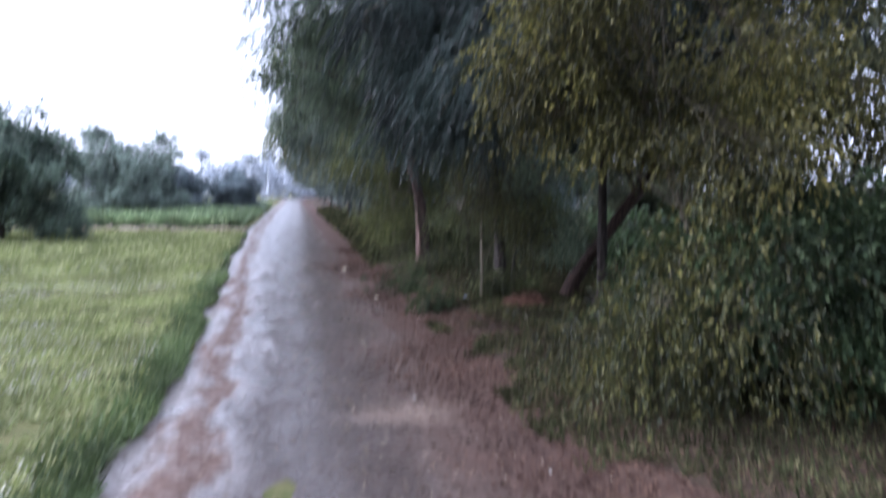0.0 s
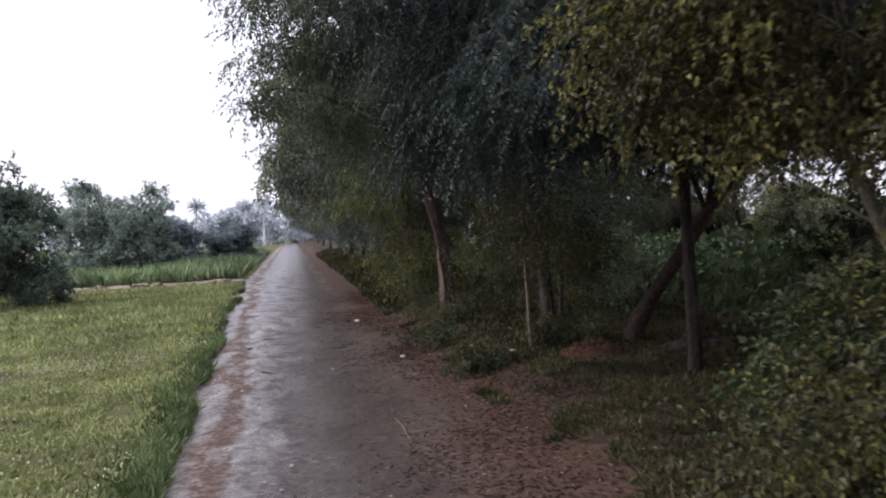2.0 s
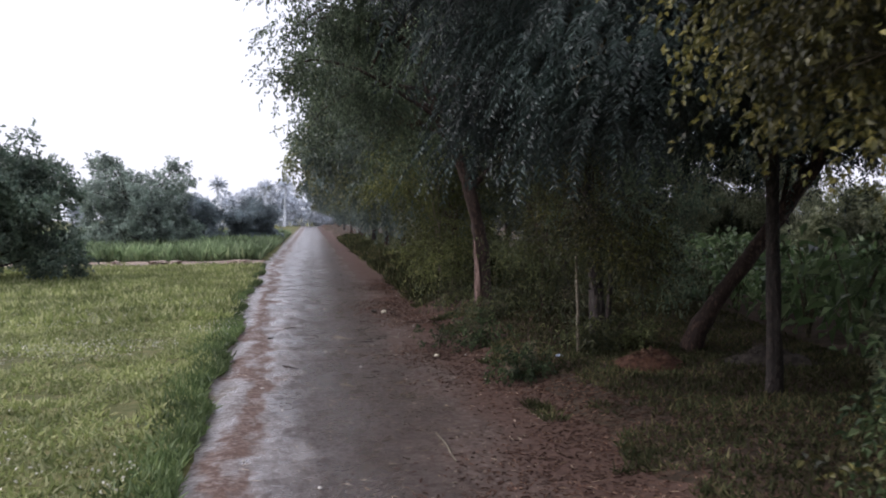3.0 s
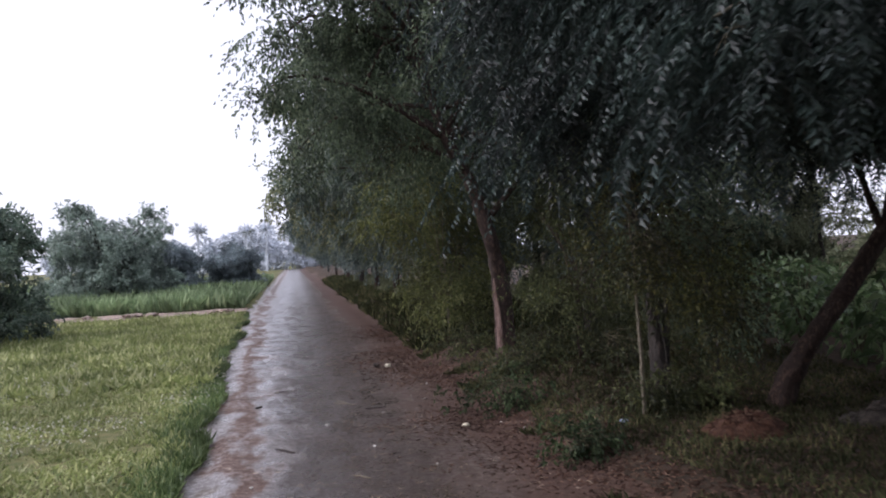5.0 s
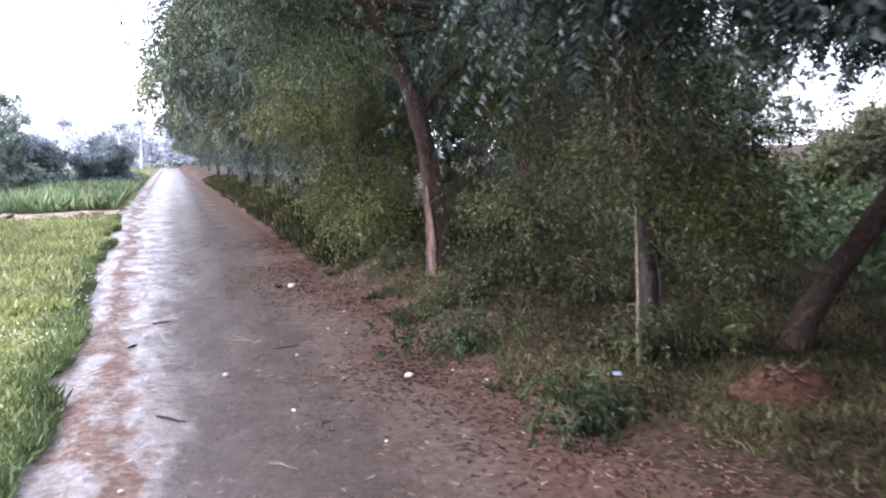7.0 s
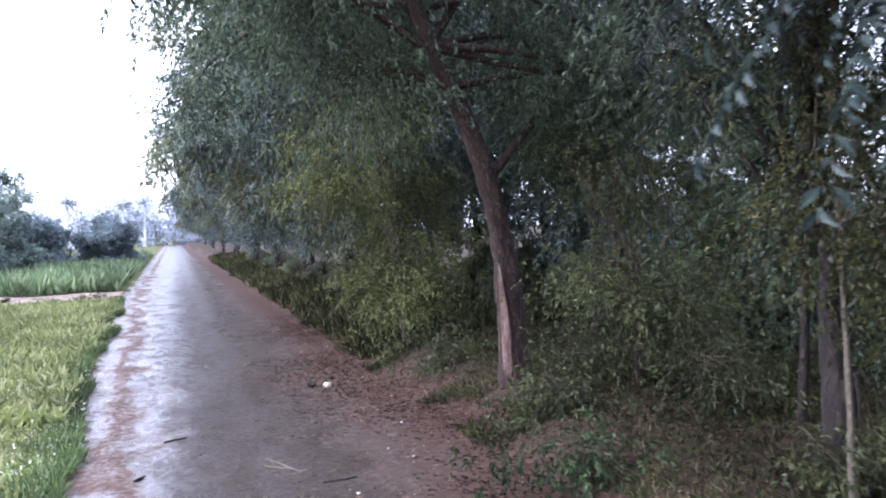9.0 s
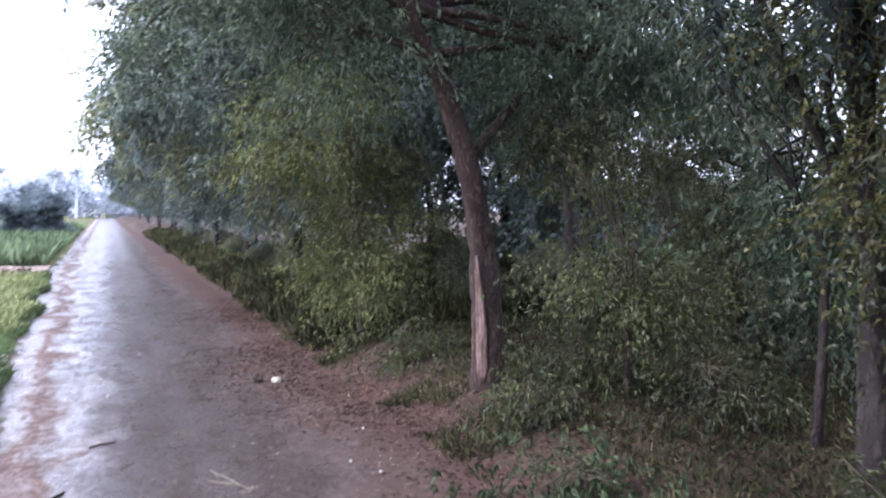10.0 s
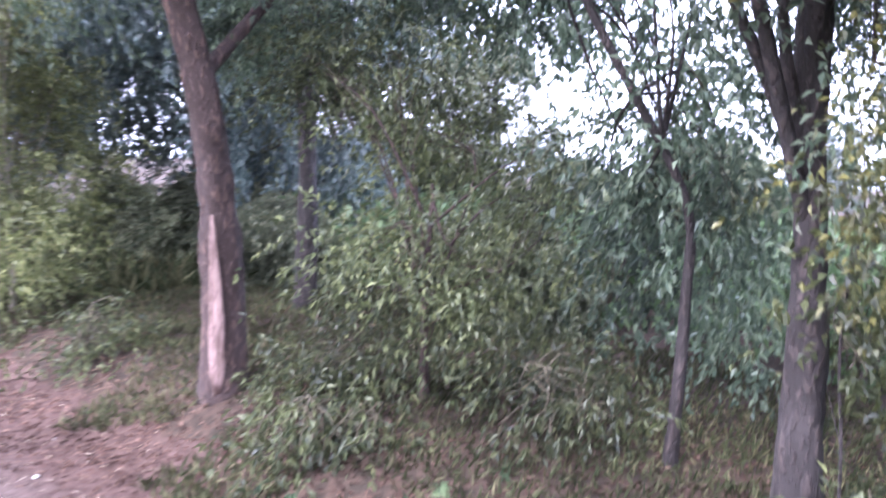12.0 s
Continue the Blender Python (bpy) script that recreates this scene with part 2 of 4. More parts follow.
# pale blue-grey in place of bark and leaf colour: mist painted on
M_MISTY = plain("mist_painted_far_trees", (0.58, 0.62, 0.67), (0.68, 0.71, 0.76), 0.4, 1.0, 0.0, 0.01)
M_FIELD = leaf_material("yellow_green_field_leaves", (0.185, 0.23, 0.085), (0.31, 0.35, 0.14), (0.45, 0.46, 0.25), 0.45, 0.6, 0.9, 0.68, 1.15)
M_LUSH = leaf_material("lush_grass", (0.085, 0.13, 0.05), (0.14, 0.2, 0.08), (0.21, 0.27, 0.12), 0.38, 0.55, 0.5)
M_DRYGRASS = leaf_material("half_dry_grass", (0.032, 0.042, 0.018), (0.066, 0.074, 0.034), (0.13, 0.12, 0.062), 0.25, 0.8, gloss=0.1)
M_PALE = plain("pale_petals", (0.5, 0.48, 0.4), (0.68, 0.66, 0.56), 40, 0.7, 0.0, 0.001)
M_LITTER = leaf_material("fallen_brown_leaves", (0.036, 0.02, 0.015), (0.08, 0.043, 0.031), (0.165, 0.105, 0.077), 0.1, 0.8, gloss=0.15)
M_STRAW = leaf_material("pale_straw", (0.25, 0.19, 0.12), (0.4, 0.32, 0.22), (0.55, 0.47, 0.36), 0.1, 0.7)
M_STONE = plain("pale_stone", (0.42, 0.4, 0.36), (0.62, 0.59, 0.54), 25, 0.8, 0.4, 0.004)
M_SCRAP = plain("crumpled_cream_paper", (0.5, 0.44, 0.31), (0.62, 0.57, 0.44), 18, 0.75, 0.4, 0.005)
M_PLASTIC = plain("pale_blue_plastic", (0.24, 0.3, 0.42), (0.4, 0.46, 0.56), 15, 0.35, 0.3, 0.004)
M_RED_HEAP = plain("rusty_dry_straw_heap", (0.06, 0.03, 0.021), (0.13, 0.066, 0.043), 24, 0.95, 1.0, 0.03)
M_BLACK_HEAP = plain("dark_damp_soil", (0.03, 0.026, 0.022), (0.085, 0.07, 0.06), 16, 0.95, 1.0, 0.04)
M_CROSS = plain("dry_reddish_soil", (0.2, 0.15, 0.12), (0.36, 0.29, 0.24), 6, 0.95, 0.6, 0.03)


# ---- geometry helpers ----
def lattice(x, y, seed):
    h = np.sin(x * 127.1 + y * 311.7 + seed * 74.7) * 43758.5453
    return h - np.floor(h)


def value_noise(x, y, seed=0):
    x, y = np.asarray(x, float), np.asarray(y, float)
    i, j = np.floor(x), np.floor(y)
    u, v = x - i, y - j
    u, v = u * u * (3 - 2 * u), v * v * (3 - 2 * v)
    a, b = lattice(i, j, seed), lattice(i + 1, j, seed)
    c, d = lattice(i, j + 1, seed), lattice(i + 1, j + 1, seed)
    return (a * (1 - u) + b * u) * (1 - v) + (c * (1 - u) + d * u) * v - 0.5


def fbm(x, y, seed=0, octaves=4):
    return sum(value_noise(np.asarray(x) * 2 ** k, np.asarray(y) * 2 ** k, seed + k) / 2 ** k for k in range(octaves))


def smooth(v, a, b):
    t = np.clip((np.asarray(v, float) - a) / (b - a), 0, 1)
    return t * t * (3 - 2 * t)


def land(x, y):
    """Height of the land: level track and fields, a low bank that carries the trees."""
    x, y = np.asarray(x, float), np.asarray(y, float)
    edge = 0.25 * fbm(y * 0.5, y * 0 + 3.0, 5)
    bank = smooth(x + edge, 1.35, 2.25) * (0.09 + 0.17 * smooth(y, 10.3, 13.5))
    soft = 0.05 * fbm(x * 1.3, y * 1.3, 9) * (smooth(x, 1.7, 2.6) + smooth(-x, 1.5, 2.5))
    return bank + soft


def mesh_from(name, verts, faces, flat=True):
    """A mesh from arrays of corners and of equal-sided faces."""
    verts, faces = np.asarray(verts, np.float32), np.asarray(faces, np.int32)
    me = bpy.data.meshes.new(name)
    k = faces.shape[1]
    me.vertices.add(len(verts))
    me.vertices.foreach_set("co", verts.ravel())
    me.loops.add(faces.size)
    me.loops.foreach_set("vertex_index", faces.ravel())
    me.polygons.add(len(faces))
    me.polygons.foreach_set("loop_start", np.arange(0, faces.size, k, dtype=np.int32))
    me.polygons.foreach_set("use_smooth", np.full(len(faces), not flat))
    me.update(calc_edges=True)
    return me


def part(name, shape, material, parent=None, label=""):
    """Links a mesh (or a bmesh) as one object under a thing or a part."""
    if isinstance(shape, bmesh.types.BMesh):
        me = bpy.data.meshes.new(name)
        shape.to_mesh(me)
        shape.free()
        shape = me
    shape.materials.append(material)
    ob = new(name, shape)
    ob.parent = parent
    return tagged(ob, label)


def unit(v):
    return v / np.maximum(np.linalg.norm(v, axis=-1, keepdims=True), 1e-9)


def leaves_mesh(name, base, way, face, long, wide, fold=0.3, curl=0.15):
    """Folded, pointed leaves: one island of two or four triangles each."""
    n = len(base)
    way, face = unit(way), unit(face)
    side = unit(np.cross(way, face))
    up = np.cross(side, way)
    long, wide = np.broadcast_to(long, n)[:, None], np.broadcast_to(wide, n)[:, None]
    mid = base + way * long * 0.45
    v = np.stack([base, mid + side * wide / 2 + up * wide * fold, base + way * long - up * long * curl, mid - side * wide / 2 + up * wide * fold], 1)
    k = np.arange(n)[:, None] * 4
    f = np.concatenate([k + [0, 3, 2], k + [0, 2, 1]], 0)
    return mesh_from(name, v.reshape(-1, 3), f)


def tube(points, radii, sides=8, rough=0.0, seed=0):
    """A tapered, knotty stem along points: corners and four-sided faces."""
    pts, radii = np.asarray(points, float), np.asarray(radii, float)
    t = unit(np.gradient(pts, axis=0))
    ref = np.array([0.0, 1.0, 0.0]) if abs(t[0][1]) < 0.9 else np.array([1.0, 0.0, 0.0])
    a = unit(np.cross(t, ref))
    b = np.cross(t, a)
    ang = np.linspace(0, 2 * np.pi, sides, endpoint=False)
    along = np.concatenate([[0], np.cumsum(np.linalg.norm(np.diff(pts, axis=0), axis=1))])[:, None]
    ridges = fbm(np.cos(ang)[None, :] * 1.5 + seed + along * 0.7, np.sin(ang)[None, :] * 1.5 + along * 2.2, seed, 4)
    r = radii[:, None] * (1 + rough * ridges)
    v = pts[:, None] + r[..., None] * (np.cos(ang)[None, :, None] * a[:, None] + np.sin(ang)[None, :, None] * b[:, None])
    i = np.arange(len(pts) - 1)[:, None] * sides
    j = np.arange(sides)[None, :]
    jn = (j + 1) % sides
    f = np.stack([i + j, i + jn, i + sides + jn, i + sides + j], -1).reshape(-1, 4)
    return v.reshape(-1, 3), f


def tubes_mesh(name, stems, sides=5, rough=0.0):
    vs, fs, k = [], [], 0
    for s, (p, r) in enumerate(stems):
        v, f = tube(p, r, sides, rough, s)
        vs.append(v)
        fs.append(f + k)
        k += len(v)
    return mesh_from(name, np.concatenate(vs), np.concatenate(fs), False)


def curve(points, steps):
    """A smooth line through a few points."""
    p = np.asarray(points, float)
    t = np.linspace(0, len(p) - 1, steps)
    i = np.minimum(t.astype(int), len(p) - 2)
    u = (t - i)[:, None]
    q = np.concatenate([[2 * p[0] - p[1]], p, [2 * p[-1] - p[-2]]])
    a, b, c, d = q[i], q[i + 1], q[i + 2], q[i + 3]
    return 0.5 * (2 * b + (c - a) * u + (2 * a - 5 * b + 4 * c - d) * u ** 2 + (3 * b - a - 3 * c + d) * u ** 3)


def foliage(rng, blobs, leaf, clusters_per=60, sprays=11, per=9, size=0.3, droop=0.5, spread=0.24):
    """Boughs filled with clusters of sprays of leaves. Each blob is centre, radii, share. Returns leaf arrays and the clusters' places."""
    B, W, F, L, D, knots = [], [], [], [], [], []
    long, wide = leaf
    for c, r, share in blobs:
        c, r = np.asarray(c, float), np.asarray(r, float)
        m = max(3, int(clusters_per * share))
        u = unit(rng.normal(size=(m, 3)))
        lump = 0.82 + 0.5 * value_noise(u[:, 0] * 2 + c[0], u[:, 1] * 2 + u[:, 2] * 1.7 + c[1], 3)
        k = c + u * r * ((0.35 + 0.65 * rng.random(m) ** 0.45) * lump)[:, None]
        knots.append((c, k))
        s = np.repeat(k, sprays, 0) + rng.normal(size=(m * sprays, 3)) * spread * 0.45
        out = unit(np.repeat(u, sprays, 0) * [1, 1, 0.5] + rng.normal(size=s.shape) * 0.65 + [0, 0, -droop * 0.6])
        t = rng.random((len(s), per)) * 0.9 + 0.1
        p = s[:, None] + out[:, None] * (t * size)[..., None]
        p[..., 2] -= droop * size * t ** 2 * 0.8
        side = rng.normal(size=p.shape)
        w = unit(out[:, None] * 0.8 + unit(side) * 0.9 + np.array([0, 0, -droop]))
        B.append(p.reshape(-1, 3))
        W.append(w.reshape(-1, 3))
        F.append((rng.normal(size=p.shape) * 0.6 + [0, 0, 1.0]).reshape(-1, 3))
    B, W, F = np.concatenate(B), np.concatenate(W), np.concatenate(F)
    n = len(B)
    return B, W, F, long * (0.65 + 0.6 * rng.random(n)), wide * (0.7 + 0.5 * rng.random(n)), knots


def fronds(rng, blobs, fronds_per=240, length=0.2, droop=0.9):
    """Feathery compound leaves: each frond an arching stalk with pairs of narrow leaflets."""
    B, W, F, knots = [], [], [], []
    pairs = 22
    for c, r, share in blobs:
        c, r = np.asarray(c, float), np.asarray(r, float)
        clusters = max(4, int(fronds_per * share / 7))
        u = unit(rng.normal(size=(clusters, 3)))
        k = c + u * r * (0.4 + 0.6 * rng.random(clusters) ** 0.5)[:, None]
        knots.append((c, k))
        m = clusters * 7
        o = np.repeat(k, 7, 0) + rng.normal(size=(m, 3)) * 0.12
        d = unit(np.repeat(u, 7, 0) * [0.9, 0.9, 0.2] + rng.normal(size=(m, 3)) * 0.38 + [-0.25, -0.1, -0.1])
        size = length * (0.7 + 0.6 * rng.random(m))
        t = np.linspace(0.12, 1.0, pairs)
        stalk = o[:, None] + d[:, None] * (t * size[:, None])[..., None]
        stalk[..., 2] -= droop * size[:, None] * t ** 2
        way = unit(np.gradient(stalk, axis=1))
        side = unit(np.cross(way, np.array([0, 0, 1.0])) + 1e-6)
        for sgn in (-1, 1):
            B.append((stalk + rng.normal(size=stalk.shape) * 0.006).reshape(-1, 3))
            W.append((side * sgn + way * 0.55 + np.array([0, 0, -0.35])).reshape(-1, 3))
            F.append((np.cross(side, way) + rng.normal(size=way.shape) * 0.45).reshape(-1, 3))
    B, W, F = np.concatenate(B), np.concatenate(W), np.concatenate(F)
    n = len(B)
    return B, W, F, 0.056 * (0.45 + 0.8 * rng.random(n)), 0.012 + 0.008 * rng.random(n), knots


def tree(name, base, trunk, girth, blobs, leaf, bark, label, category="tree", seed=1, feathery=False, limb_girth=0.35, density=60,
         size=0.3, droop=0.5, wide_leaf=(0.05, 0.022), sprays=11, per=9, group="", lean_from=0.45, sides=12, fronds_per=240, rag=9, boughs=()):
    """A tree or bush: an Empty at its foot; trunk, limbs, twigs and crown below it. Places are relative to the foot."""
    rng = np.random.default_rng(seed)
    foot = tagged(new(name), label, category, group)
    x, y = base
    foot.location = (x, y, float(land(x, y)))
    blobs = list(blobs)
    for _ in range(rag):
        c, r, share = blobs[rng.integers(0, len(blobs))]
        u = unit(rng.normal(size=3) * [1, 1, 0.55])
        u[2] = abs(u[2]) if feathery else u[2]
        blobs.append((np.array(c) + u * np.array(r) * 1.12, np.array(r) * [0.34, 0.34, 0.26], 0.16))
    for path, tuft in boughs:
        for q in curve(path, 9)[2:]:
            blobs.append((q + rng.normal(size=3) * 0.05 - [0, 0, tuft * 0.4], np.array([tuft, tuft, tuft * 0.7]), 0.11))
    line = curve(trunk, 18)
    line[:, :2] += 0.018 * np.stack([fbm(line[:, 2] * 1.5, line[:, 2] * 0 + seed, seed), fbm(line[:, 2] * 1.5, line[:, 2] * 0 + seed + 9, seed)], 1) * (line[:, 2:] > 0.1)
    h = np.linspace(0, 1, 18)
    rad = girth / 2 * (1 - 0.62 * h) * (1 + 0.22 * np.exp(-h * 22))
    line[0, 2] -= 0.12
    fine = curve(line, 96)
    z = np.linspace(0, 17, 96)
    thick = np.interp(z, np.arange(18), rad) * (1 + 0.13 * fbm(z * 1.7, z * 0 + seed, seed + 5))
    v, f = tube(fine, thick, sides + 8, 0.34, seed)
    part("trunk", mesh_from("trunk", v, f, False), bark, foot)
    twigs = []
    if feathery:
        B, W, F, L, D, knots = fronds(rng, blobs, fronds_per, 0.34 * size / 0.3, droop)
    else:
        B, W, F, L, D, knots = foliage(rng, blobs, wide_leaf, density, sprays, per, size, droop)
    for path, tuft in boughs:
        v, f = tube(curve(path, 14), np.linspace(max(0.012, girth * 0.14), 0.006, 14), 6, 0.2, seed)
        part("limb", mesh_from("limb", v, f, False), M_BARK_PALE if feathery else bark, foot)
    first_tuft = len(knots) - 7 * len(boughs)
    for at, (c, k) in enumerate(knots):
        if at >= first_tuft:
            for q in k:
                twigs.append((curve([c, (c + q) / 2 + [0, 0, 0.02], q], 4), np.linspace(0.004, 0.002, 4)))
            continue
        start = line[min(17, int(17 * (lean_from + (1 - lean_from) * rng.random())))]
        mid = (start + c) / 2 + [0, 0, 0.15] + rng.normal(size=3) * 0.08
        limb = curve([start, mid, c], 9)
        g = girth * limb_girth * 0.5
        v, f = tube(limb, np.linspace(g, g * 0.25, 9), 6, 0.2, seed)
        part("limb", mesh_from("limb", v, f, False), bark, foot)
        for q in k:
            s0 = limb[rng.integers(4, 9)]
            twigs.append((curve([s0, (s0 + q) / 2 + rng.normal(size=3) * 0.06 + [0, 0, 0.04], q], 4), np.linspace(max(0.004, g * 0.2), 0.002, 4)))
    tagged(part("branchwork", tubes_mesh("branchwork", twigs, 3), M_TWIG, foot), kind="stuff")
    part("crown", leaves_mesh("crown", B, W, F, L, D), leaf, foot)
    return foot


def grid_mesh(name, xs, ys, height):
    X, Y = np.meshgrid(xs, ys)
    v = np.stack([X, Y, height(X, Y)], -1).reshape(-1, 3)
    w = len(xs)
    i = (np.arange(len(ys) - 1)[:, None] * w + np.arange(w - 1)[None, :]).ravel()
    return mesh_from(name, v, np.stack([i, i + 1, i + w + 1, i + w], 1), False)


# ---- ground, track ----
gx = np.concatenate([[-900, -400, -180, -90], np.arange(-50, -14, 3.0), np.arange(-14, -2, 0.4), np.arange(-2, 6, 0.1), np.arange(6, 20, 0.7), [22, 30, 50, 90, 180, 400, 900]])
gy = np.concatenate([[-900, -400, -150, -60, -30, -15], np.arange(-9, 2, 0.5), np.arange(2, 20, 0.1), np.arange(20, 34, 0.3), np.arange(34, 90, 1.5), [95, 110, 130, 160, 200, 300, 500, 900]])


def field_edge(y):
    return -0.8 - 0.031 * np.clip(y, 0, 30) - 0.004 * np.clip(y - 30, 0, 90) + 0.2 * fbm(y * 0.9, y * 0, 11)


def sheet(x, y):
    edge_l = field_edge(y)
    edge_r = 1.75 + 0.5 * fbm(y * 0.9, y * 0, 12)
    on_track = smooth(x, edge_l - 0.08, edge_l + 0.06) * (1 - smooth(x, edge_r - 0.1, edge_r + 0.25))
    return land(x, y) + 0.012 - 0.055 * on_track


ground = part("ground", grid_mesh("ground", gx, gy, sheet), M_GROUND)
tagged(ground, "flat farmland soil with sparse green cover and leaf litter", "ground", "", "structure")
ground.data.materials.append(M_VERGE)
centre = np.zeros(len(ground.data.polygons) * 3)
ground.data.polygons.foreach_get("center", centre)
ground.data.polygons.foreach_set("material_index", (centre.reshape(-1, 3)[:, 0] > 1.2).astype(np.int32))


def track(x, y):
    """Two wheel tracks, a low crumbly ridge between the wet strips, clods and footmarks."""
    x0 = x + 0.03 * (np.clip(y, 0, 30) - 12)
    rut = -0.022 * np.exp(-((x + 0.1) / 0.35) ** 2) - 0.012 * np.exp(-((x0 + 1.1) / 0.12) ** 2) + 0.016 * np.exp(-((x0 + 0.87) / 0.12) ** 2)
    rough = 0.3 + 0.7 * np.maximum(smooth(-x0, 0.45, 0.8), smooth(x, 0.6, 1.2))
    clod = 0.013 * rough * fbm(x * 4.5, y * 4, 21, 2) + 0.016 * fbm(x * 1.6, y * 1.0, 31, 3)
    return land(x, y) + rut + clod - 0.012


ry = np.concatenate([np.arange(-9, 3, 0.25), np.arange(3, 18, 0.05), np.arange(18, 32, 0.15), np.arange(32, 160, 0.8)])
road = part("road", grid_mesh("road", np.arange(-2.2, 2.3, 0.05), ry, track), M_ROAD)
tagged(road, "wet reddish-brown earth track with puddled wheel marks", "road", "", "structure")

# ---- trees along the bank ----
# young yellowing tree beside the track
tiers = [(-1.25, -0.1, 2.2), (-1.35, 0.5, 2.3), (-1.1, 0.3, 2.7), (-1.3, -0.5, 2.75), (-0.9, 0.2, 3.15), (-0.8, -0.6, 3.4), (-1.2, 0.1, 3.75), (-0.4, -0.9, 2.2),
         (-0.1, -0.6, 2.9), (-0.3, -1.2, 3.3), (0.3, -1.0, 2.0), (0.4, -0.6, 3.0), (-0.7, -0.2, 4.2), (-0.1, -1.0, 4.1), (-0.5, -1.0, 1.65), (-0.85, 0.0, 1.95), (-0.15, -0.45, 1.8), (-0.45, 0.35, 2.05), (0.35, 0.1, 2.15)]
tree("young_tree", (3.15, 5.4), [(0, 0, 0), (-0.22, -0.08, 0.66), (-0.48, -0.1, 1.22), (-0.66, -0.05, 1.7), (-0.84, 0.1, 2.3), (-1.05, 0.2, 3.1), (-1.2, 0.2, 4.2)], 0.06,
     [(c, (0.5, 0.45, 0.2), 0.7) for c in tiers],
     M_YELLOW, M_BARK_PALE, "slender leaning young tree with yellowing leaves on the bank", seed=3, wide_leaf=(0.039, 0.026), density=44, limb_girth=0.3, rag=6, size=0.24, lean_from=0.35)
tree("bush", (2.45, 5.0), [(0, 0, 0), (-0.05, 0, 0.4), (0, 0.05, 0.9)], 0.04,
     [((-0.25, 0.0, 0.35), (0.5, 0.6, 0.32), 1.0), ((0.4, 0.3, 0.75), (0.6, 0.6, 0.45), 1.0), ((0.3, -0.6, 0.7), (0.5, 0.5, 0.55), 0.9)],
     M_OLIVE_YELLOW_SHADED, M_BARK_PALE, "low yellow-green bush at the edge of the track", "bush", seed=4, wide_leaf=(0.038, 0.024), density=46, lean_from=0.2)
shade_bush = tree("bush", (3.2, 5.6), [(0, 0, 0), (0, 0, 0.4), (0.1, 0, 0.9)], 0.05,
     [((-0.2, 0.3, 0.55), (0.5, 0.6, 0.35), 0.8), ((0.4, -0.3, 0.9), (0.7, 0.7, 0.5), 1.0), ((0.3, -1.2, 0.9), (0.7, 0.8, 0.75), 1.2)],
     M_WEED, M_BARK_DARK, "dark green bush in the shade under the trees", "bush", seed=5, wide_leaf=(0.06, 0.035), density=60, lean_from=0.2)
# feathery trees
tree("feathery_tree", (3.34, 8.63), [(0, 0, 0), (-0.02, 0, 1.2), (-0.1, -0.05, 2.4), (-0.2, 0.1, 3.6), (-0.4, 0.2, 5.2)], 0.12,
     [((-1.2, -0.4, 2.9), (0.8, 0.9, 0.55), 1.0), ((-1.85, -0.6, 2.45), (0.45, 0.8, 0.35), 0.6), ((-0.5, -1.2, 3.0), (1.0, 0.8, 0.7), 1.1), ((-1.5, 0.6, 3.4), (1.0, 1.0, 0.7), 1.2),
      ((0.5, -0.5, 3.2), (1.0, 1.0, 0.8), 1.1), ((-0.6, -0.2, 4.6), (1.5, 1.5, 0.9), 1.6), ((0.6, -1.8, 3.4), (1.2, 1.0, 1.0), 1.2), ((0.35, 0.3, 2.75), (0.8, 0.6, 0.4), 0.6), ((0.6, -0.4, 2.85), (0.7, 0.6, 0.4), 0.7), ((1.3, 0.3, 3.2), (1.0, 0.9, 0.8), 1.0), ((-1.3, -1.0, 5.4), (1.4, 1.6, 0.8), 1.3),
      ((0.9, -0.9, 2.4), (0.8, 0.7, 0.4), 0.8), ((0.2, -0.3, 2.55), (0.5, 0.5, 0.3), 0.4)],
     M_FEATHER, M_BARK_DARK, "dark tree with drooping feathery blue-green fronds", seed=7, feathery=True,
     boughs=[([(-0.1, 0, 2.9), (-0.9, -0.8, 2.7), (-1.6, -1.3, 2.45), (-2.1, -1.5, 2.2)], 0.16), ([(-0.1, 0, 2.7), (-1.0, 0.2, 2.7), (-1.8, 0.3, 2.5), (-2.2, 0.3, 2.2)], 0.16), ([(0, 0, 3.1), (-1.2, -0.2, 3.4), (-2.2, -0.4, 3.4), (-2.7, -0.5, 3.1)], 0.18)], droop=0.9, fronds_per=330)
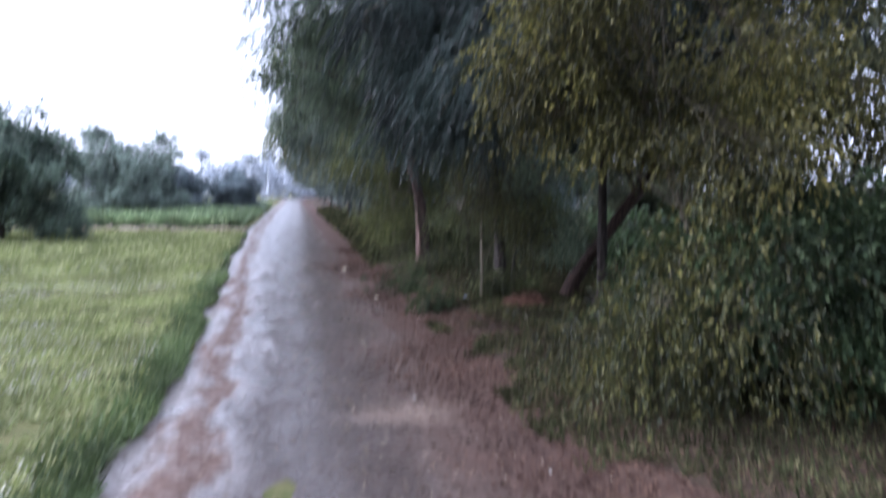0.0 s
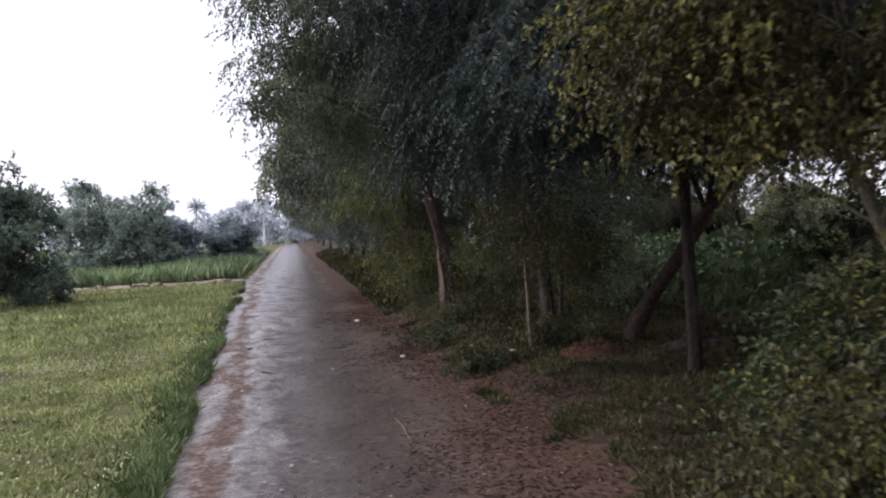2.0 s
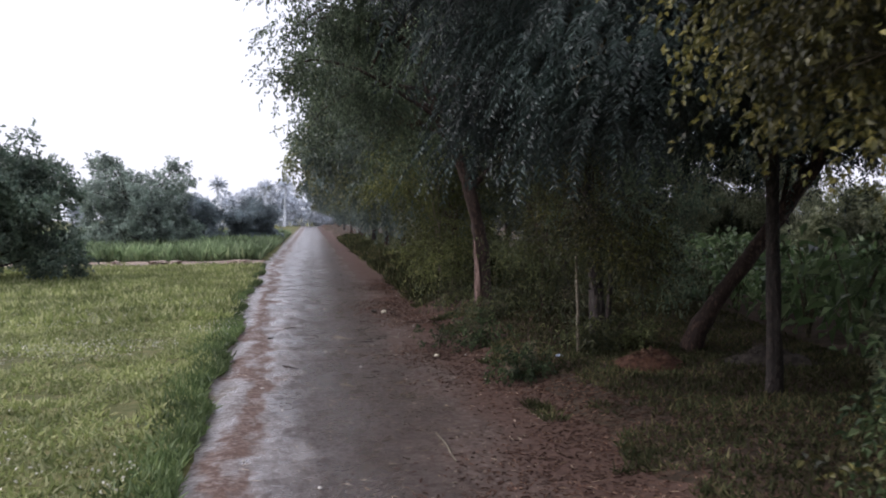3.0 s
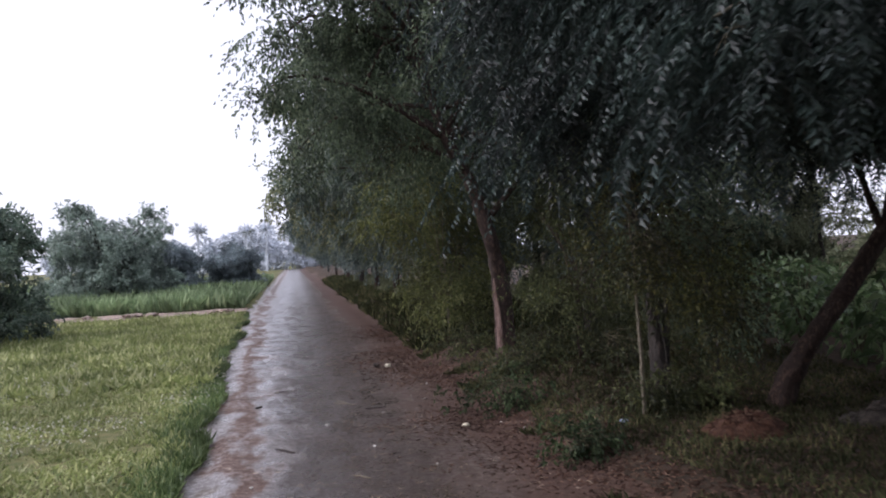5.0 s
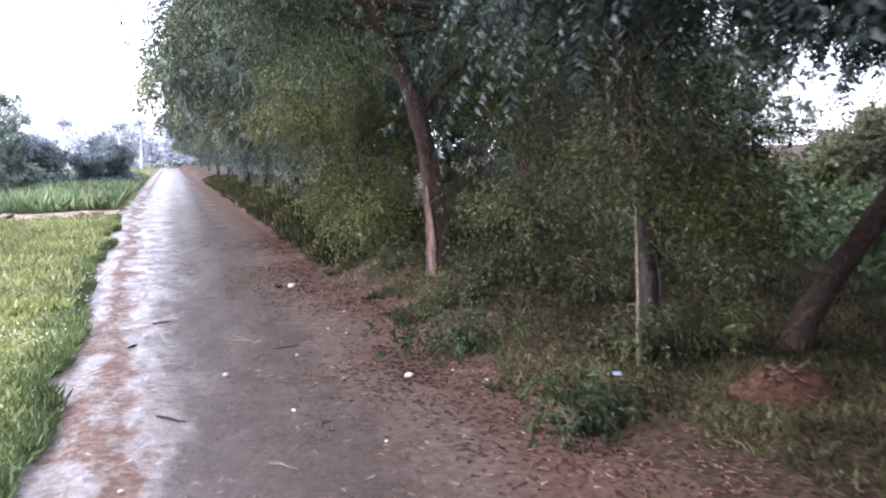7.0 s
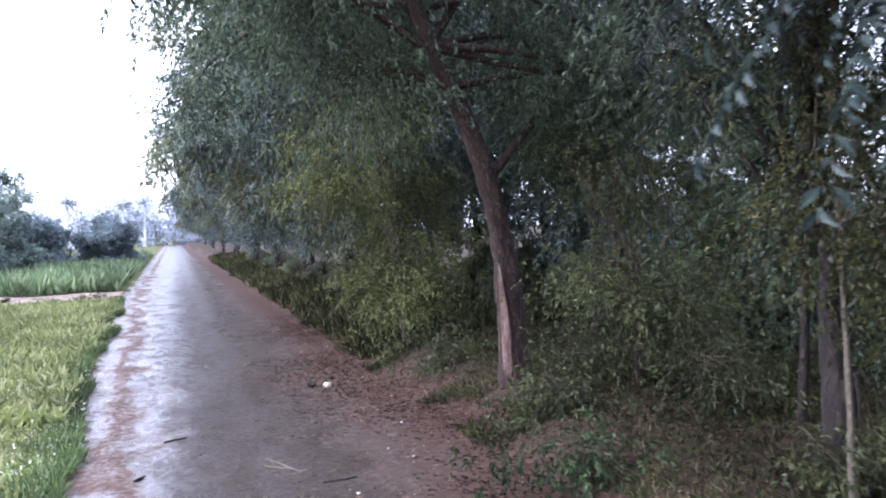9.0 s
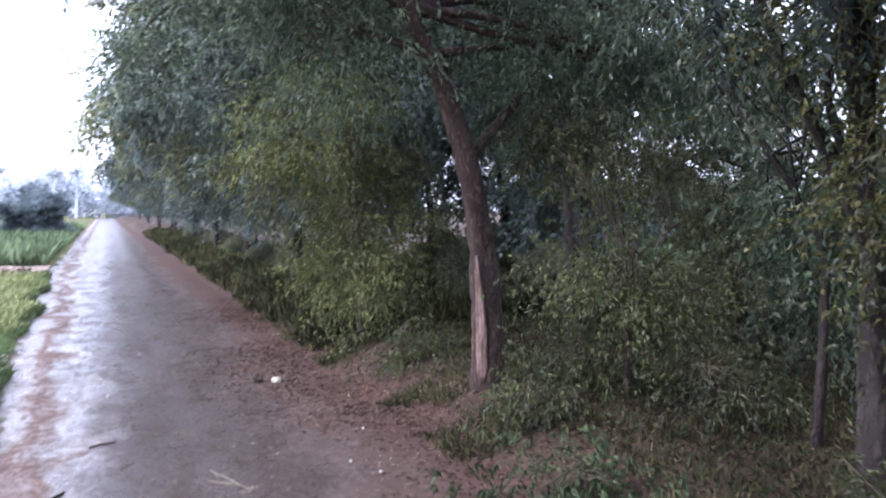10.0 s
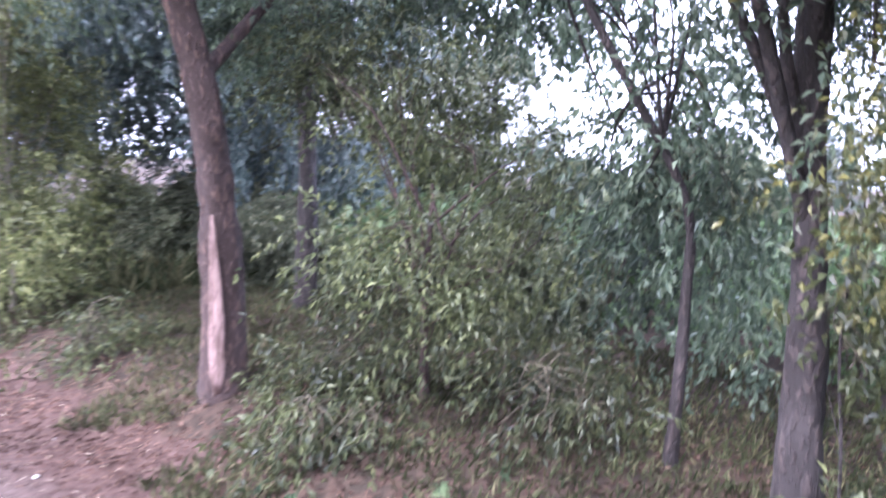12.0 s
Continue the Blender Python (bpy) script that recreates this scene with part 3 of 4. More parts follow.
tree("feathery_tree", (3.62, 10.76), [(0, 0, 0), (0.24, -0.08, 0.45), (0.5, -0.16, 0.85), (0.95, -0.3, 1.5), (1.3, -0.4, 2.1), (1.7, -0.5, 3.2), (1.9, -0.5, 4.6)], 0.2,
     [((0.2, -0.5, 2.9), (0.8, 0.8, 0.5), 0.9), ((1.3, -0.6, 3.0), (1.0, 0.9, 0.7), 1.0), ((1.1, 0.6, 2.75), (0.9, 0.7, 0.45), 0.9), ((0.9, -0.5, 2.4), (0.7, 0.6, 0.3), 0.5), ((1.9, 0.2, 2.5), (0.8, 0.7, 0.4), 0.6), ((-0.8, -0.3, 3.1), (1.0, 1.0, 0.7), 1.1), ((-1.8, -0.6, 3.0), (0.8, 1.0, 0.6), 0.9),
      ((0.5, 0.2, 4.2), (1.6, 1.4, 0.9), 1.5), ((-1.2, 0.2, 4.6), (1.5, 1.5, 0.9), 1.4), ((2.2, -0.6, 3.8), (1.2, 1.2, 0.9), 1.0)],
     M_FEATHER, M_BARK, "leaning tree with feathery blue-green fronds", seed=8, feathery=True,
     boughs=[([(1.3, -0.4, 2.3), (0.3, -0.9, 2.8), (-0.8, -1.2, 2.8), (-1.5, -1.4, 2.5)], 0.16), ([(1.4, -0.4, 2.5), (0.2, -0.4, 3.0), (-1.4, -0.2, 3.3), (-2.4, -0.2, 3.1)], 0.18)], droop=0.9, fronds_per=330)
# straight dark trunk and the pale sapling in front of it
tree("roadside_tree", (2.83, 11.23), [(0, 0, 0), (0.0, 0.02, 0.5), (-0.03, 0.0, 0.85), (-0.02, 0.03, 1.2), (-0.1, 0.04, 1.7), (-0.09, 0.06, 2.2), (-0.16, 0.1, 3.6), (-0.2, 0.2, 5.4)], 0.17,
     [((-0.1, -0.15, 1.75), (0.35, 0.3, 0.22), 0.16), ((-0.3, 0.0, 2.25), (0.5, 0.45, 0.3), 0.35), ((-0.6, 0.1, 2.7), (0.9, 0.9, 0.6), 0.8), ((0.4, 0.4, 2.8), (0.9, 0.9, 0.7), 0.6), ((-1.2, 0.3, 3.5), (1.1, 1.1, 0.8), 1.1), ((0.2, -0.2, 4.2), (1.2, 1.2, 0.9), 1.2), ((-0.8, 0.3, 5.2), (1.4, 1.4, 0.9), 1.2)],
     M_DARK, M_BARK_DARK, "straight dark-barked tree with small dark leaves", seed=9, wide_leaf=(0.05, 0.022), density=25)
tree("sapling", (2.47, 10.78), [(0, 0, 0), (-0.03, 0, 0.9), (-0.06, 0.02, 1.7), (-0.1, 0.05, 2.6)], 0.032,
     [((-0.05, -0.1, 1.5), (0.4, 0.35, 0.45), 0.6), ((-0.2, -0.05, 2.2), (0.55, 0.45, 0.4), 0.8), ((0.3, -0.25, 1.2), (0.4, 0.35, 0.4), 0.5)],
     M_OLIVE_YELLOW_SHADED, M_BARK_PALE, "pale thin sapling with yellow-green leaves", seed=10, wide_leaf=(0.036, 0.018), density=30, size=0.26)
tree("creeper", (2.8, 11.08), [(0, 0, 0), (0.02, 0.02, 0.5), (-0.04, 0.03, 0.9), (0.03, 0.02, 1.3), (-0.05, 0.05, 1.7)], 0.014,
     [((0.02, -0.02, 0.75), (0.12, 0.06, 0.2), 0.5), ((-0.05, 0.0, 1.1), (0.14, 0.06, 0.2), 0.8), ((0.0, 0.02, 1.5), (0.15, 0.08, 0.2), 0.6)],
     M_OLIVE, M_BARK_DARK, "thin leafy creeper climbing a rough dark trunk", "creeper", seed=30, rag=0, wide_leaf=(0.05, 0.032), density=9, size=0.1, per=5, sprays=5, lean_from=0.2, sides=4)
tree("sapling", (3.2, 10.95), [(0, 0, 0), (0.02, 0, 0.5), (0.0, 0.02, 1.0), (-0.05, 0.0, 1.5)], 0.018,
     [((0.05, -0.05, 0.85), (0.3, 0.25, 0.25), 0.5), ((0.0, 0.0, 1.25), (0.3, 0.25, 0.25), 0.6)],
     M_OLIVE_LIGHT, M_BARK_DARK, "small sapling with yellowing leaves beside a dark trunk", seed=31, rag=0, wide_leaf=(0.045, 0.026), density=14, size=0.2, lean_from=0.2, sides=4)
tree("thin_tree", (3.2, 11.95), [(0, 0, 0), (0.03, 0, 0.7), (0.0, 0.02, 1.2), (-0.3, 0.3, 1.9), (-0.6, 0.55, 2.6), (-0.8, 0.8, 3.5)], 0.055,
     [((0.1, 0.2, 1.5), (0.5, 0.45, 0.4), 0.6), ((0.6, 0.3, 1.0), (0.4, 0.4, 0.4), 0.4), ((-0.4, 0.5, 3.3), (0.6, 0.6, 0.5), 0.5), ((1.0, 0.4, 1.7), (0.6, 0.6, 0.4), 0.5), ((0.1, 0.3, 2.35), (0.7, 0.6, 0.5), 0.3), ((0.5, 0.0, 2.1), (0.5, 0.5, 0.4), 0.2), ((-0.3, 0.9, 2.6), (0.7, 0.7, 0.5), 0.35), ((0.9, 0.6, 2.9), (0.8, 0.7, 0.6), 0.3)],
     M_DARK, M_BARK_DARK, "thin dark forked tree with sparse leaves", seed=11, wide_leaf=(0.06, 0.026), density=26)
tree("bush", (2.75, 13.1), [(0, 0, 0), (0, 0, 0.5), (0.1, 0.1, 1.1)], 0.05,
     [((-0.1, 0.0, 0.7), (0.42, 0.4, 0.4), 0.9), ((0.35, 0.25, 1.35), (0.42, 0.42, 0.32), 0.7), ((0.35, -0.2, 0.45), (0.4, 0.3, 0.25), 0.35), ((0.8, -0.1, 0.85), (0.4, 0.4, 0.4), 0.4), ((0.0, 0.3, 1.75), (0.4, 0.4, 0.2), 0.3)],
     M_OLIVE, M_BARK, "dense olive-green bush between the trunks", "bush", seed=12, wide_leaf=(0.045, 0.02), density=34, lean_from=0.2)

# big pale-scarred trunk
big = tree("roadside_tree", (2.16, 14.04), [(0, 0, 0), (-0.02, 0.0, 0.7), (-0.12, -0.02, 1.3), (-0.3, -0.04, 1.95), (-0.68, -0.06, 2.8), (-0.95, 0.0, 4.0), (-1.05, 0.2, 5.6)], 0.225,
           [((-1.0, 0.6, 2.6), (0.9, 1.0, 0.6), 1.0), ((-1.6, 1.4, 3.5), (0.9, 1.2, 0.6), 1.0), ((0.6, 0.4, 2.7), (0.9, 0.9, 0.6), 0.9), ((-0.6, 0.2, 3.7), (1.3, 1.2, 0.8), 1.3),
            ((-1.3, 1.0, 4.6), (0.9, 1.3, 0.7), 1.0), ((0.6, 0.2, 4.4), (1.3, 1.3, 1.0), 1.2), ((-0.6, 0.4, 5.6), (1.5, 1.6, 0.9), 1.5), ((-0.5, 1.8, 3.2), (1.0, 1.0, 0.9), 1.0),
            ((0.8, -0.25, 2.45), (0.6, 0.5, 0.32), 0.4), ((1.45, -0.65, 2.3), (0.5, 0.45, 0.3), 0.25)],
           M_DARK, M_BARK, "large leaning roadside tree with a peeled pale scar on its trunk", seed=13,
           boughs=[([(-0.6, -0.05, 2.6), (-1.6, -0.3, 3.15), (-2.3, -0.48, 3.28), (-2.65, -0.58, 3.12)], 0.13), ([(-0.72, 0, 2.95), (0.1, -0.3, 3.15), (1.0, -0.55, 2.85), (1.6, -0.8, 2.25)], 0.2), ([(-0.8, 0, 3.4), (-1.4, 0.5, 4.0), (-1.9, 0.9, 4.2), (-2.3, 1.1, 4.1)], 0.14), ([(-0.7, 0, 3.0), (-1.5, 1.0, 3.2), (-2.1, 2.0, 3.0), (-2.4, 2.5, 2.7)], 0.16), ([(-0.9, 0, 4.0), (-1.3, -0.6, 4.6), (-1.7, -1.0, 4.7)], 0.14), ([(-0.9, 0, 3.8), (-1.7, -0.6, 4.4), (-2.3, -1.1, 4.5), (-2.6, -1.4, 4.2)], 0.24),
                   ([(-1.0, 0, 4.4), (-1.9, 0.4, 5.1), (-2.4, 0.5, 5.3), (-2.8, 0.6, 5.0)], 0.3), ([(-0.9, 0, 3.6), (-1.6, 0.2, 4.0), (-2.1, 0.1, 4.1), (-2.5, 0.0, 3.8)], 0.24), ([(-1.0, 0, 4.8), (-1.5, -0.9, 5.4), (-2.0, -1.6, 5.6), (-2.3, -2.2, 5.3)], 0.3)], wide_leaf=(0.055, 0.026), density=48, droop=0.7, sides=16, lean_from=0.62)
tree("roadside_tree", (3.8, 15.6), [(0, 0, 0), (0.0, 0.05, 1.3), (0.05, 0.1, 2.6), (0.0, 0.2, 4.2), (0.1, 0.2, 5.6)], 0.17,
     [((-0.3, 0.0, 2.6), (0.9, 0.9, 0.7), 1.0), ((0.7, 0.3, 3.2), (1.0, 1.0, 0.9), 1.0), ((-0.4, 0.2, 4.4), (1.4, 1.3, 1.0), 1.3), ((0.3, 0.1, 5.7), (1.4, 1.4, 0.8), 1.1)],
     M_DARK, M_BARK_DARK, "dark-barked tree standing back from the track", seed=14, wide_leaf=(0.055, 0.022), density=70)
tree("bush", (2.0, 16.9), [(0, 0, 0), (0, 0, 0.5), (0, 0.1, 1.2)], 0.05,
     [((-0.1, -0.2, 0.6), (0.6, 0.7, 0.5), 1.1), ((0.3, 0.5, 1.1), (0.7, 0.7, 0.6), 1.1), ((-0.2, 0.6, 1.9), (0.8, 0.8, 0.5), 1.0), ((-0.3, 1.2, 2.5), (0.8, 0.9, 0.5), 0.9)],
     M_OLIVE_LIGHT, M_BARK_PALE, "tall yellowish-olive bush leaning over the verge", "bush", seed=15, wide_leaf=(0.055, 0.026), density=46, lean_from=0.2)

# low fork of the big trunk
v, f = tube(curve([(-0.2, -0.03, 1.62), (0.12, 0.05, 1.95), (0.5, 0.2, 2.35), (0.8, 0.3, 3.0)], 12), np.linspace(0.045, 0.025, 12), 8, 0.25, 4)
part("limb", mesh_from("limb", v, f, False), M_BARK, big)

# the row goes on
ROW = "row of roadside trees"
row_blobs = [((-0.9, 0.0, 2.5), (1.0, 1.1, 0.8), 1.0), ((-1.6, 0.3, 3.5), (1.2, 1.3, 0.9), 1.1), ((0.5, 0.3, 2.9), (1.1, 1.1, 0.9), 1.0), ((-0.4, -0.2, 4.4), (1.6, 1.6, 1.1), 1.5), ((-1.7, 0.2, 4.9), (1.2, 1.3, 0.9), 1.0), ((0.2, 0.2, 5.8), (1.6, 1.6, 0.9), 1.2), ((-0.3, 0.5, 1.5), (0.8, 0.9, 0.6), 0.6)]
kinds = []
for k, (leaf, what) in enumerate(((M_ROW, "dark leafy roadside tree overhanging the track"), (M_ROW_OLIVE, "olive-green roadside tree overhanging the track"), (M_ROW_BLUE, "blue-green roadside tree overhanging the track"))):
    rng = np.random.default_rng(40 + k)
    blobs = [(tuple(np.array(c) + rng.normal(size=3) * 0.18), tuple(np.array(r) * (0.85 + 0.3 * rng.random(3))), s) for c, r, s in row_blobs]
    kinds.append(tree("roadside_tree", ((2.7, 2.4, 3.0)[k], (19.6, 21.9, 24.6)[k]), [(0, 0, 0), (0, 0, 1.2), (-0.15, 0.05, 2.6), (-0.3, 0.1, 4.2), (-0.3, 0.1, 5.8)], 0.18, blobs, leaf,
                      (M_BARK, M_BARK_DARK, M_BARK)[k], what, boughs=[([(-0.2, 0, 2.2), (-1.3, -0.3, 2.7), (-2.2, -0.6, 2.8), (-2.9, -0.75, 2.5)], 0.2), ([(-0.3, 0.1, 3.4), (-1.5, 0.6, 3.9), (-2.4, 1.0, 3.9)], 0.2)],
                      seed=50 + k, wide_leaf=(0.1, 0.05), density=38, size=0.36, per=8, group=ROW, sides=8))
rng = np.random.default_rng(77)
# (6.6, 0.2) and (6.2, -3.6) are unseen trees, added to block light
spots = [(2.5, 27.5), (3.1, 30.5), (2.6, 34), (3.0, 38), (2.7, 42), (3.2, 47), (2.8, 53), (3.1, 60), (2.9, 68), (3.3, 77), (3.1, 88), (3.6, 101), (3.4, 116), (4.0, 134),
         (5.2, 17.6), (5.6, 20.8), (5.6, 24.2), (5.8, 28), (6.2, 40), (6.6, 0.2), (6.2, -3.6), (7.0, 3.2), (5.9, 7.2)]
THICKET = [(6.9, 20.6), (8.5, 19.9), (9.6, 18.7), (7.4, 23.2)]
for i, (x, y) in enumerate(spots):
    turn = rng.uniform(-35, 35) + (180 if y < 8 else 0)
    size = rng.uniform(0.92, 1.12)
    copy_thing(kinds[i % 3], pose(x, y, float(land(x, y)), 0, 0, turn) @ Matrix.Scale(size, 4))

for x, y in THICKET:
    copy_thing(kinds[1], pose(x, y, float(land(x, y)), 0, 0, rng.uniform(0, 360)) @ Matrix.Scale(rng.uniform(0.5, 0.6), 4))

# peeled scar on the big trunk: a strip of bare wood that hugs the bark
line = curve([(0, 0, 0.02), (-0.012, 0, 0.45), (-0.06, -0.01, 0.95)], 12)
ang = np.linspace(-2.68, -2.02, 6)
wide = np.array([0.35, 0.75, 0.95, 1.0, 1.0, 0.95, 0.9, 0.8, 0.7, 0.55, 0.4, 0.15])
rad = 0.128 * (1 - 0.1 * np.linspace(0, 1, 12)) * (1 + 0.16 * np.exp(-np.linspace(0, 1, 12) * 5))
a = -2.35 + (ang[None, :] + 2.35) * wide[:, None] + 0.1 * fbm(line[:, 2:] * 5, line[:, 2:] * 0, 17)
v = np.stack([line[:, None, 0] + rad[:, None] * np.cos(a), line[:, None, 1] + rad[:, None] * np.sin(a), np.broadcast_to(line[:, None, 2], a.shape)], -1)
i = (np.arange(11)[:, None] * 6 + np.arange(5)[None, :]).ravel()
scar = part("peeled_bark", mesh_from("peeled_bark", v.reshape(-1, 3), np.stack([i, i + 1, i + 7, i + 6], 1), False), M_SCAR, big, "pale pinkish strip of peeled bark")
thick = scar.modifiers.new("thickness", "SOLIDIFY")
thick.thickness, thick.offset = 0.014, 0.1

# ---- crop behind the trees ----
CROP = "crop plants behind the trees"


def crop_plant(seed, x, y):
    rng = np.random.default_rng(seed)
    foot = tagged(new("crop_plant"), "bushy field crop with broad bright green leaves", "plant", CROP)
    foot.location = (x, y, float(land(x, y)) - 0.02)
    stems, n = [], 110
    for _ in range(6):
        a = rng.uniform(0, 6.28)
        stems.append((curve([(0, 0, -0.05), (0.1 * math.cos(a), 0.1 * math.sin(a), 0.6), (0.3 * math.cos(a), 0.3 * math.sin(a), 1.1)], 6), np.linspace(0.014, 0.005, 6)))
    part("stalk", tubes_mesh("stalk", stems, 5), M_TWIG, foot)
    u = unit(rng.normal(size=(n, 3)))
    p = np.array([0, 0, 0.64]) + u * [0.48, 0.48, 0.62] * (0.5 + 0.5 * rng.random(n))[:, None]
    w = u * [1, 1, 0.2] + rng.normal(size=(n, 3)) * 0.4 + [0, 0, -0.35]
    part("foliage", leaves_mesh("foliage", p, w, rng.normal(size=(n, 3)) * 0.4 + [0, 0, 1], 0.19 * (0.6 + 0.7 * rng.random(n)), 0.1 * (0.7 + 0.6 * rng.random(n)), 0.2, 0.3), M_CROP, foot)
    return foot


plants = [crop_plant(90 + k, 5.0 + 0.1 * k, 9.2 + 0.95 * k) for k in range(3)]
rng = np.random.default_rng(5)
for row in range(9):
    for k in range(24):
        y = 4.5 + k * 0.62 + rng.uniform(-0.2, 0.2)
        x = 5.2 + row * 0.62 + rng.uniform(-0.15, 0.15)
        if row == 0 and (9.0 < y < 11.4 or y > 16.5):
            continue
        copy_thing(plants[(row + k) % 3], pose(x, y, float(land(x, y)) - 0.02, 0, 0, rng.uniform(0, 360)) @ Matrix.Scale(rng.uniform(0.55, 0.8), 4))

# ---- trees that close the view across the crop ----
for i, (x, y) in enumerate([(34, 6), (37, 14), (33, 22), (38, 29), (34, 37), (39, 46), (32, 54), (36, -2), (33, -10), (28, 60)]):
    copy_thing(kinds[(i + 1) % 3], pose(x, y, 0, 0, 0, rng.uniform(0, 360)) @ Matrix.Scale(rng.uniform(0.5, 0.72), 4))

# ---- orchard trees in the fields ----
def orchard_tree(x, y, wide, high, seed, leaf=M_CITRUS, label="rounded dark orchard tree standing in the green field", skirt=7):
    rng = np.random.default_rng(seed)
    blobs = []
    for k in range(9):
        a = k * 2.4 + rng.uniform(-0.3, 0.3)
        q = wide * 0.5 * (0.25 + 0.38 * rng.random())
        blobs.append(((q * math.cos(a), q * math.sin(a), high * (0.34 + 0.42 * rng.random())), (wide * 0.26, wide * 0.26, high * 0.2), 1.0))
    blobs.append(((0, 0, high * 0.58), (wide * 0.44, wide * 0.44, high * 0.34), 3.5))
    for k in range(skirt):
        a = k * 0.9 + rng.uniform(-0.2, 0.2)
        blobs.append(((wide * 0.34 * math.cos(a), wide * 0.34 * math.sin(a), high * rng.uniform(0.14, 0.24)), (wide * 0.17, wide * 0.17, high * 0.15), 0.7))
    for k in range(6):
        a, q = rng.uniform(0, 6.28), wide * 0.36 * rng.random()
        blobs.append(((q * math.cos(a), q * math.sin(a), high * rng.uniform(0.88, 0.95)), (wide * 0.06, wide * 0.06, high * 0.07), 0.1))
    foot = tree("orchard_tree", (x, y), [(0, 0, 0), (0.05, 0, high * 0.15), (0, 0.05, high * 0.35), (0.1, 0, high * 0.7)], 0.2, blobs, leaf, M_BARK_DARK, label, seed=seed,
                wide_leaf=(0.13, 0.06), density=38, size=0.3, droop=0.2, sprays=9, per=8, group="orchard trees", lean_from=0.2, sides=8)
    return foot


orchard_tree(-7.6, 23.4, 4.4, 3.5, 21, skirt=3)
orchard_tree(-8.0, 42.0, 5.9, 4.2, 22, M_HAZE_ORCHARD)
orchard_tree(-6.7, 51.0, 3.2, 2.8, 23, M_FAR, "orchard tree beyond the grass strip, leaves painted pale for haze")
orchard_tree(-3.6, 53.0, 3.1, 2.55, 24, M_FAR, "small rounded tree beside the far track, painted pale for haze")

hedge = orchard_tree(10.8, 8.0, 3.0, 2.3, 26, M_ROW_OLIVE, "olive-green bush among the trees and beyond the crop")
for i, (x, y) in enumerate([(11.2, 5.2), (10.9, 10.6), (11.3, 13.2), (10.6, 15.8), (11.2, 18.6), (10.8, 21.4), (11.6, 24.5), (11.0, 28), (11.4, 2.4), (4.6, 19.0), (5.2, 22.3), (4.6, 26.2), (5.0, 32), (4.9, 14.4), (4.6, 17.0), (9.6, 20.2), (8.8, 15.0), (2.75, 20.4), (2.9, 23.4), (2.8, 27.0), (2.9, 31.6), (2.9, 36.6), (3.0, 44.6), (4.9, 8.1), (4.2, 6.9)]):
    copy_thing(hedge, pose(x, y, 0, 0, 0, rng.uniform(0, 360)) @ Matrix.Scale(rng.uniform(0.55, 0.8) if x > 8 else rng.uniform(0.42, 0.58) if x > 3 else rng.uniform(0.3, 0.42), 4))
for x, y in ((6.6, 7.4), (7.1, 8.4), (6.2, 6.0)):
    copy_thing(shade_bush, pose(x, y, float(land(x, y)), 0, 0, rng.uniform(0, 360)) @ Matrix.Scale(rng.uniform(1.0, 1.15), 4))

# ---- distant trees at the end of the track, mist painted in ----
def misty_tree(x, y, high, seed, palm=False):
    rng = np.random.default_rng(seed)
    foot = tagged(new("distant_tree"), "distant palm tree painted grey for mist" if palm else "distant tree painted grey for mist", "tree", "distant trees")
    foot.location = (x, y, 0)
    top = high * (0.86 if palm else 0.6)
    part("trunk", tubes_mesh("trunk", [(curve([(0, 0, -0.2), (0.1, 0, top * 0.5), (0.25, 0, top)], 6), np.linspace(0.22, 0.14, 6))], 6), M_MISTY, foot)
    n = 70 if palm else 900
    u = unit(rng.normal(size=(n, 3)))
    if palm:
        p = np.repeat([[0.25, 0, top]], n, 0)
        w, long, wide = u * [1, 1, 0.7], high * 0.22, 0.25
    else:
        lobes = np.array([[rng.uniform(-0.3, 0.3) * high, rng.uniform(-0.2, 0.2) * high, high * (0.16 + 0.09 * q)] for q in range(8)])
        p = lobes[rng.integers(0, 8, n)] + u * high * 0.2 * (0.4 + 0.6 * rng.random(n))[:, None]
        w, long, wide = u + rng.normal(size=(n, 3)) * 0.5, 0.8, 0.45
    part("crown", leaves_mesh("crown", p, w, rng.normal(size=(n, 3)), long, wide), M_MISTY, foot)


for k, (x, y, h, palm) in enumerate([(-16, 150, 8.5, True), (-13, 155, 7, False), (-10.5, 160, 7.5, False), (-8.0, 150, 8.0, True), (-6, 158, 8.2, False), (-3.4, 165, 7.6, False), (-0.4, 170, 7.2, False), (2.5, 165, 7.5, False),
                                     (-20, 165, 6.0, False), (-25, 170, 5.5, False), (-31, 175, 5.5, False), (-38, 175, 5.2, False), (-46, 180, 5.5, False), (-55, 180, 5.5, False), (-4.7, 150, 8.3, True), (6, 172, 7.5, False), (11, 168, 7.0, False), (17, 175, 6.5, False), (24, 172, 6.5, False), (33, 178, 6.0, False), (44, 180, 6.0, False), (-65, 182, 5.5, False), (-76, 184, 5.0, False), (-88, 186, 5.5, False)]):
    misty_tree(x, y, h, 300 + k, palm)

# ---- grass, crops and litter ----
def stuff(name, label, category, shape, material):
    return tagged(part(name, shape, material), label, category, "", "stuff")


def scatter(rng, n, x0, x1, y0, y1, crowd=1.0):
    """Places on the land, thicker towards y0."""
    x = rng.uniform(x0, x1, n)
    y = y0 + (y1 - y0) * rng.random(n) ** crowd
    return x, y


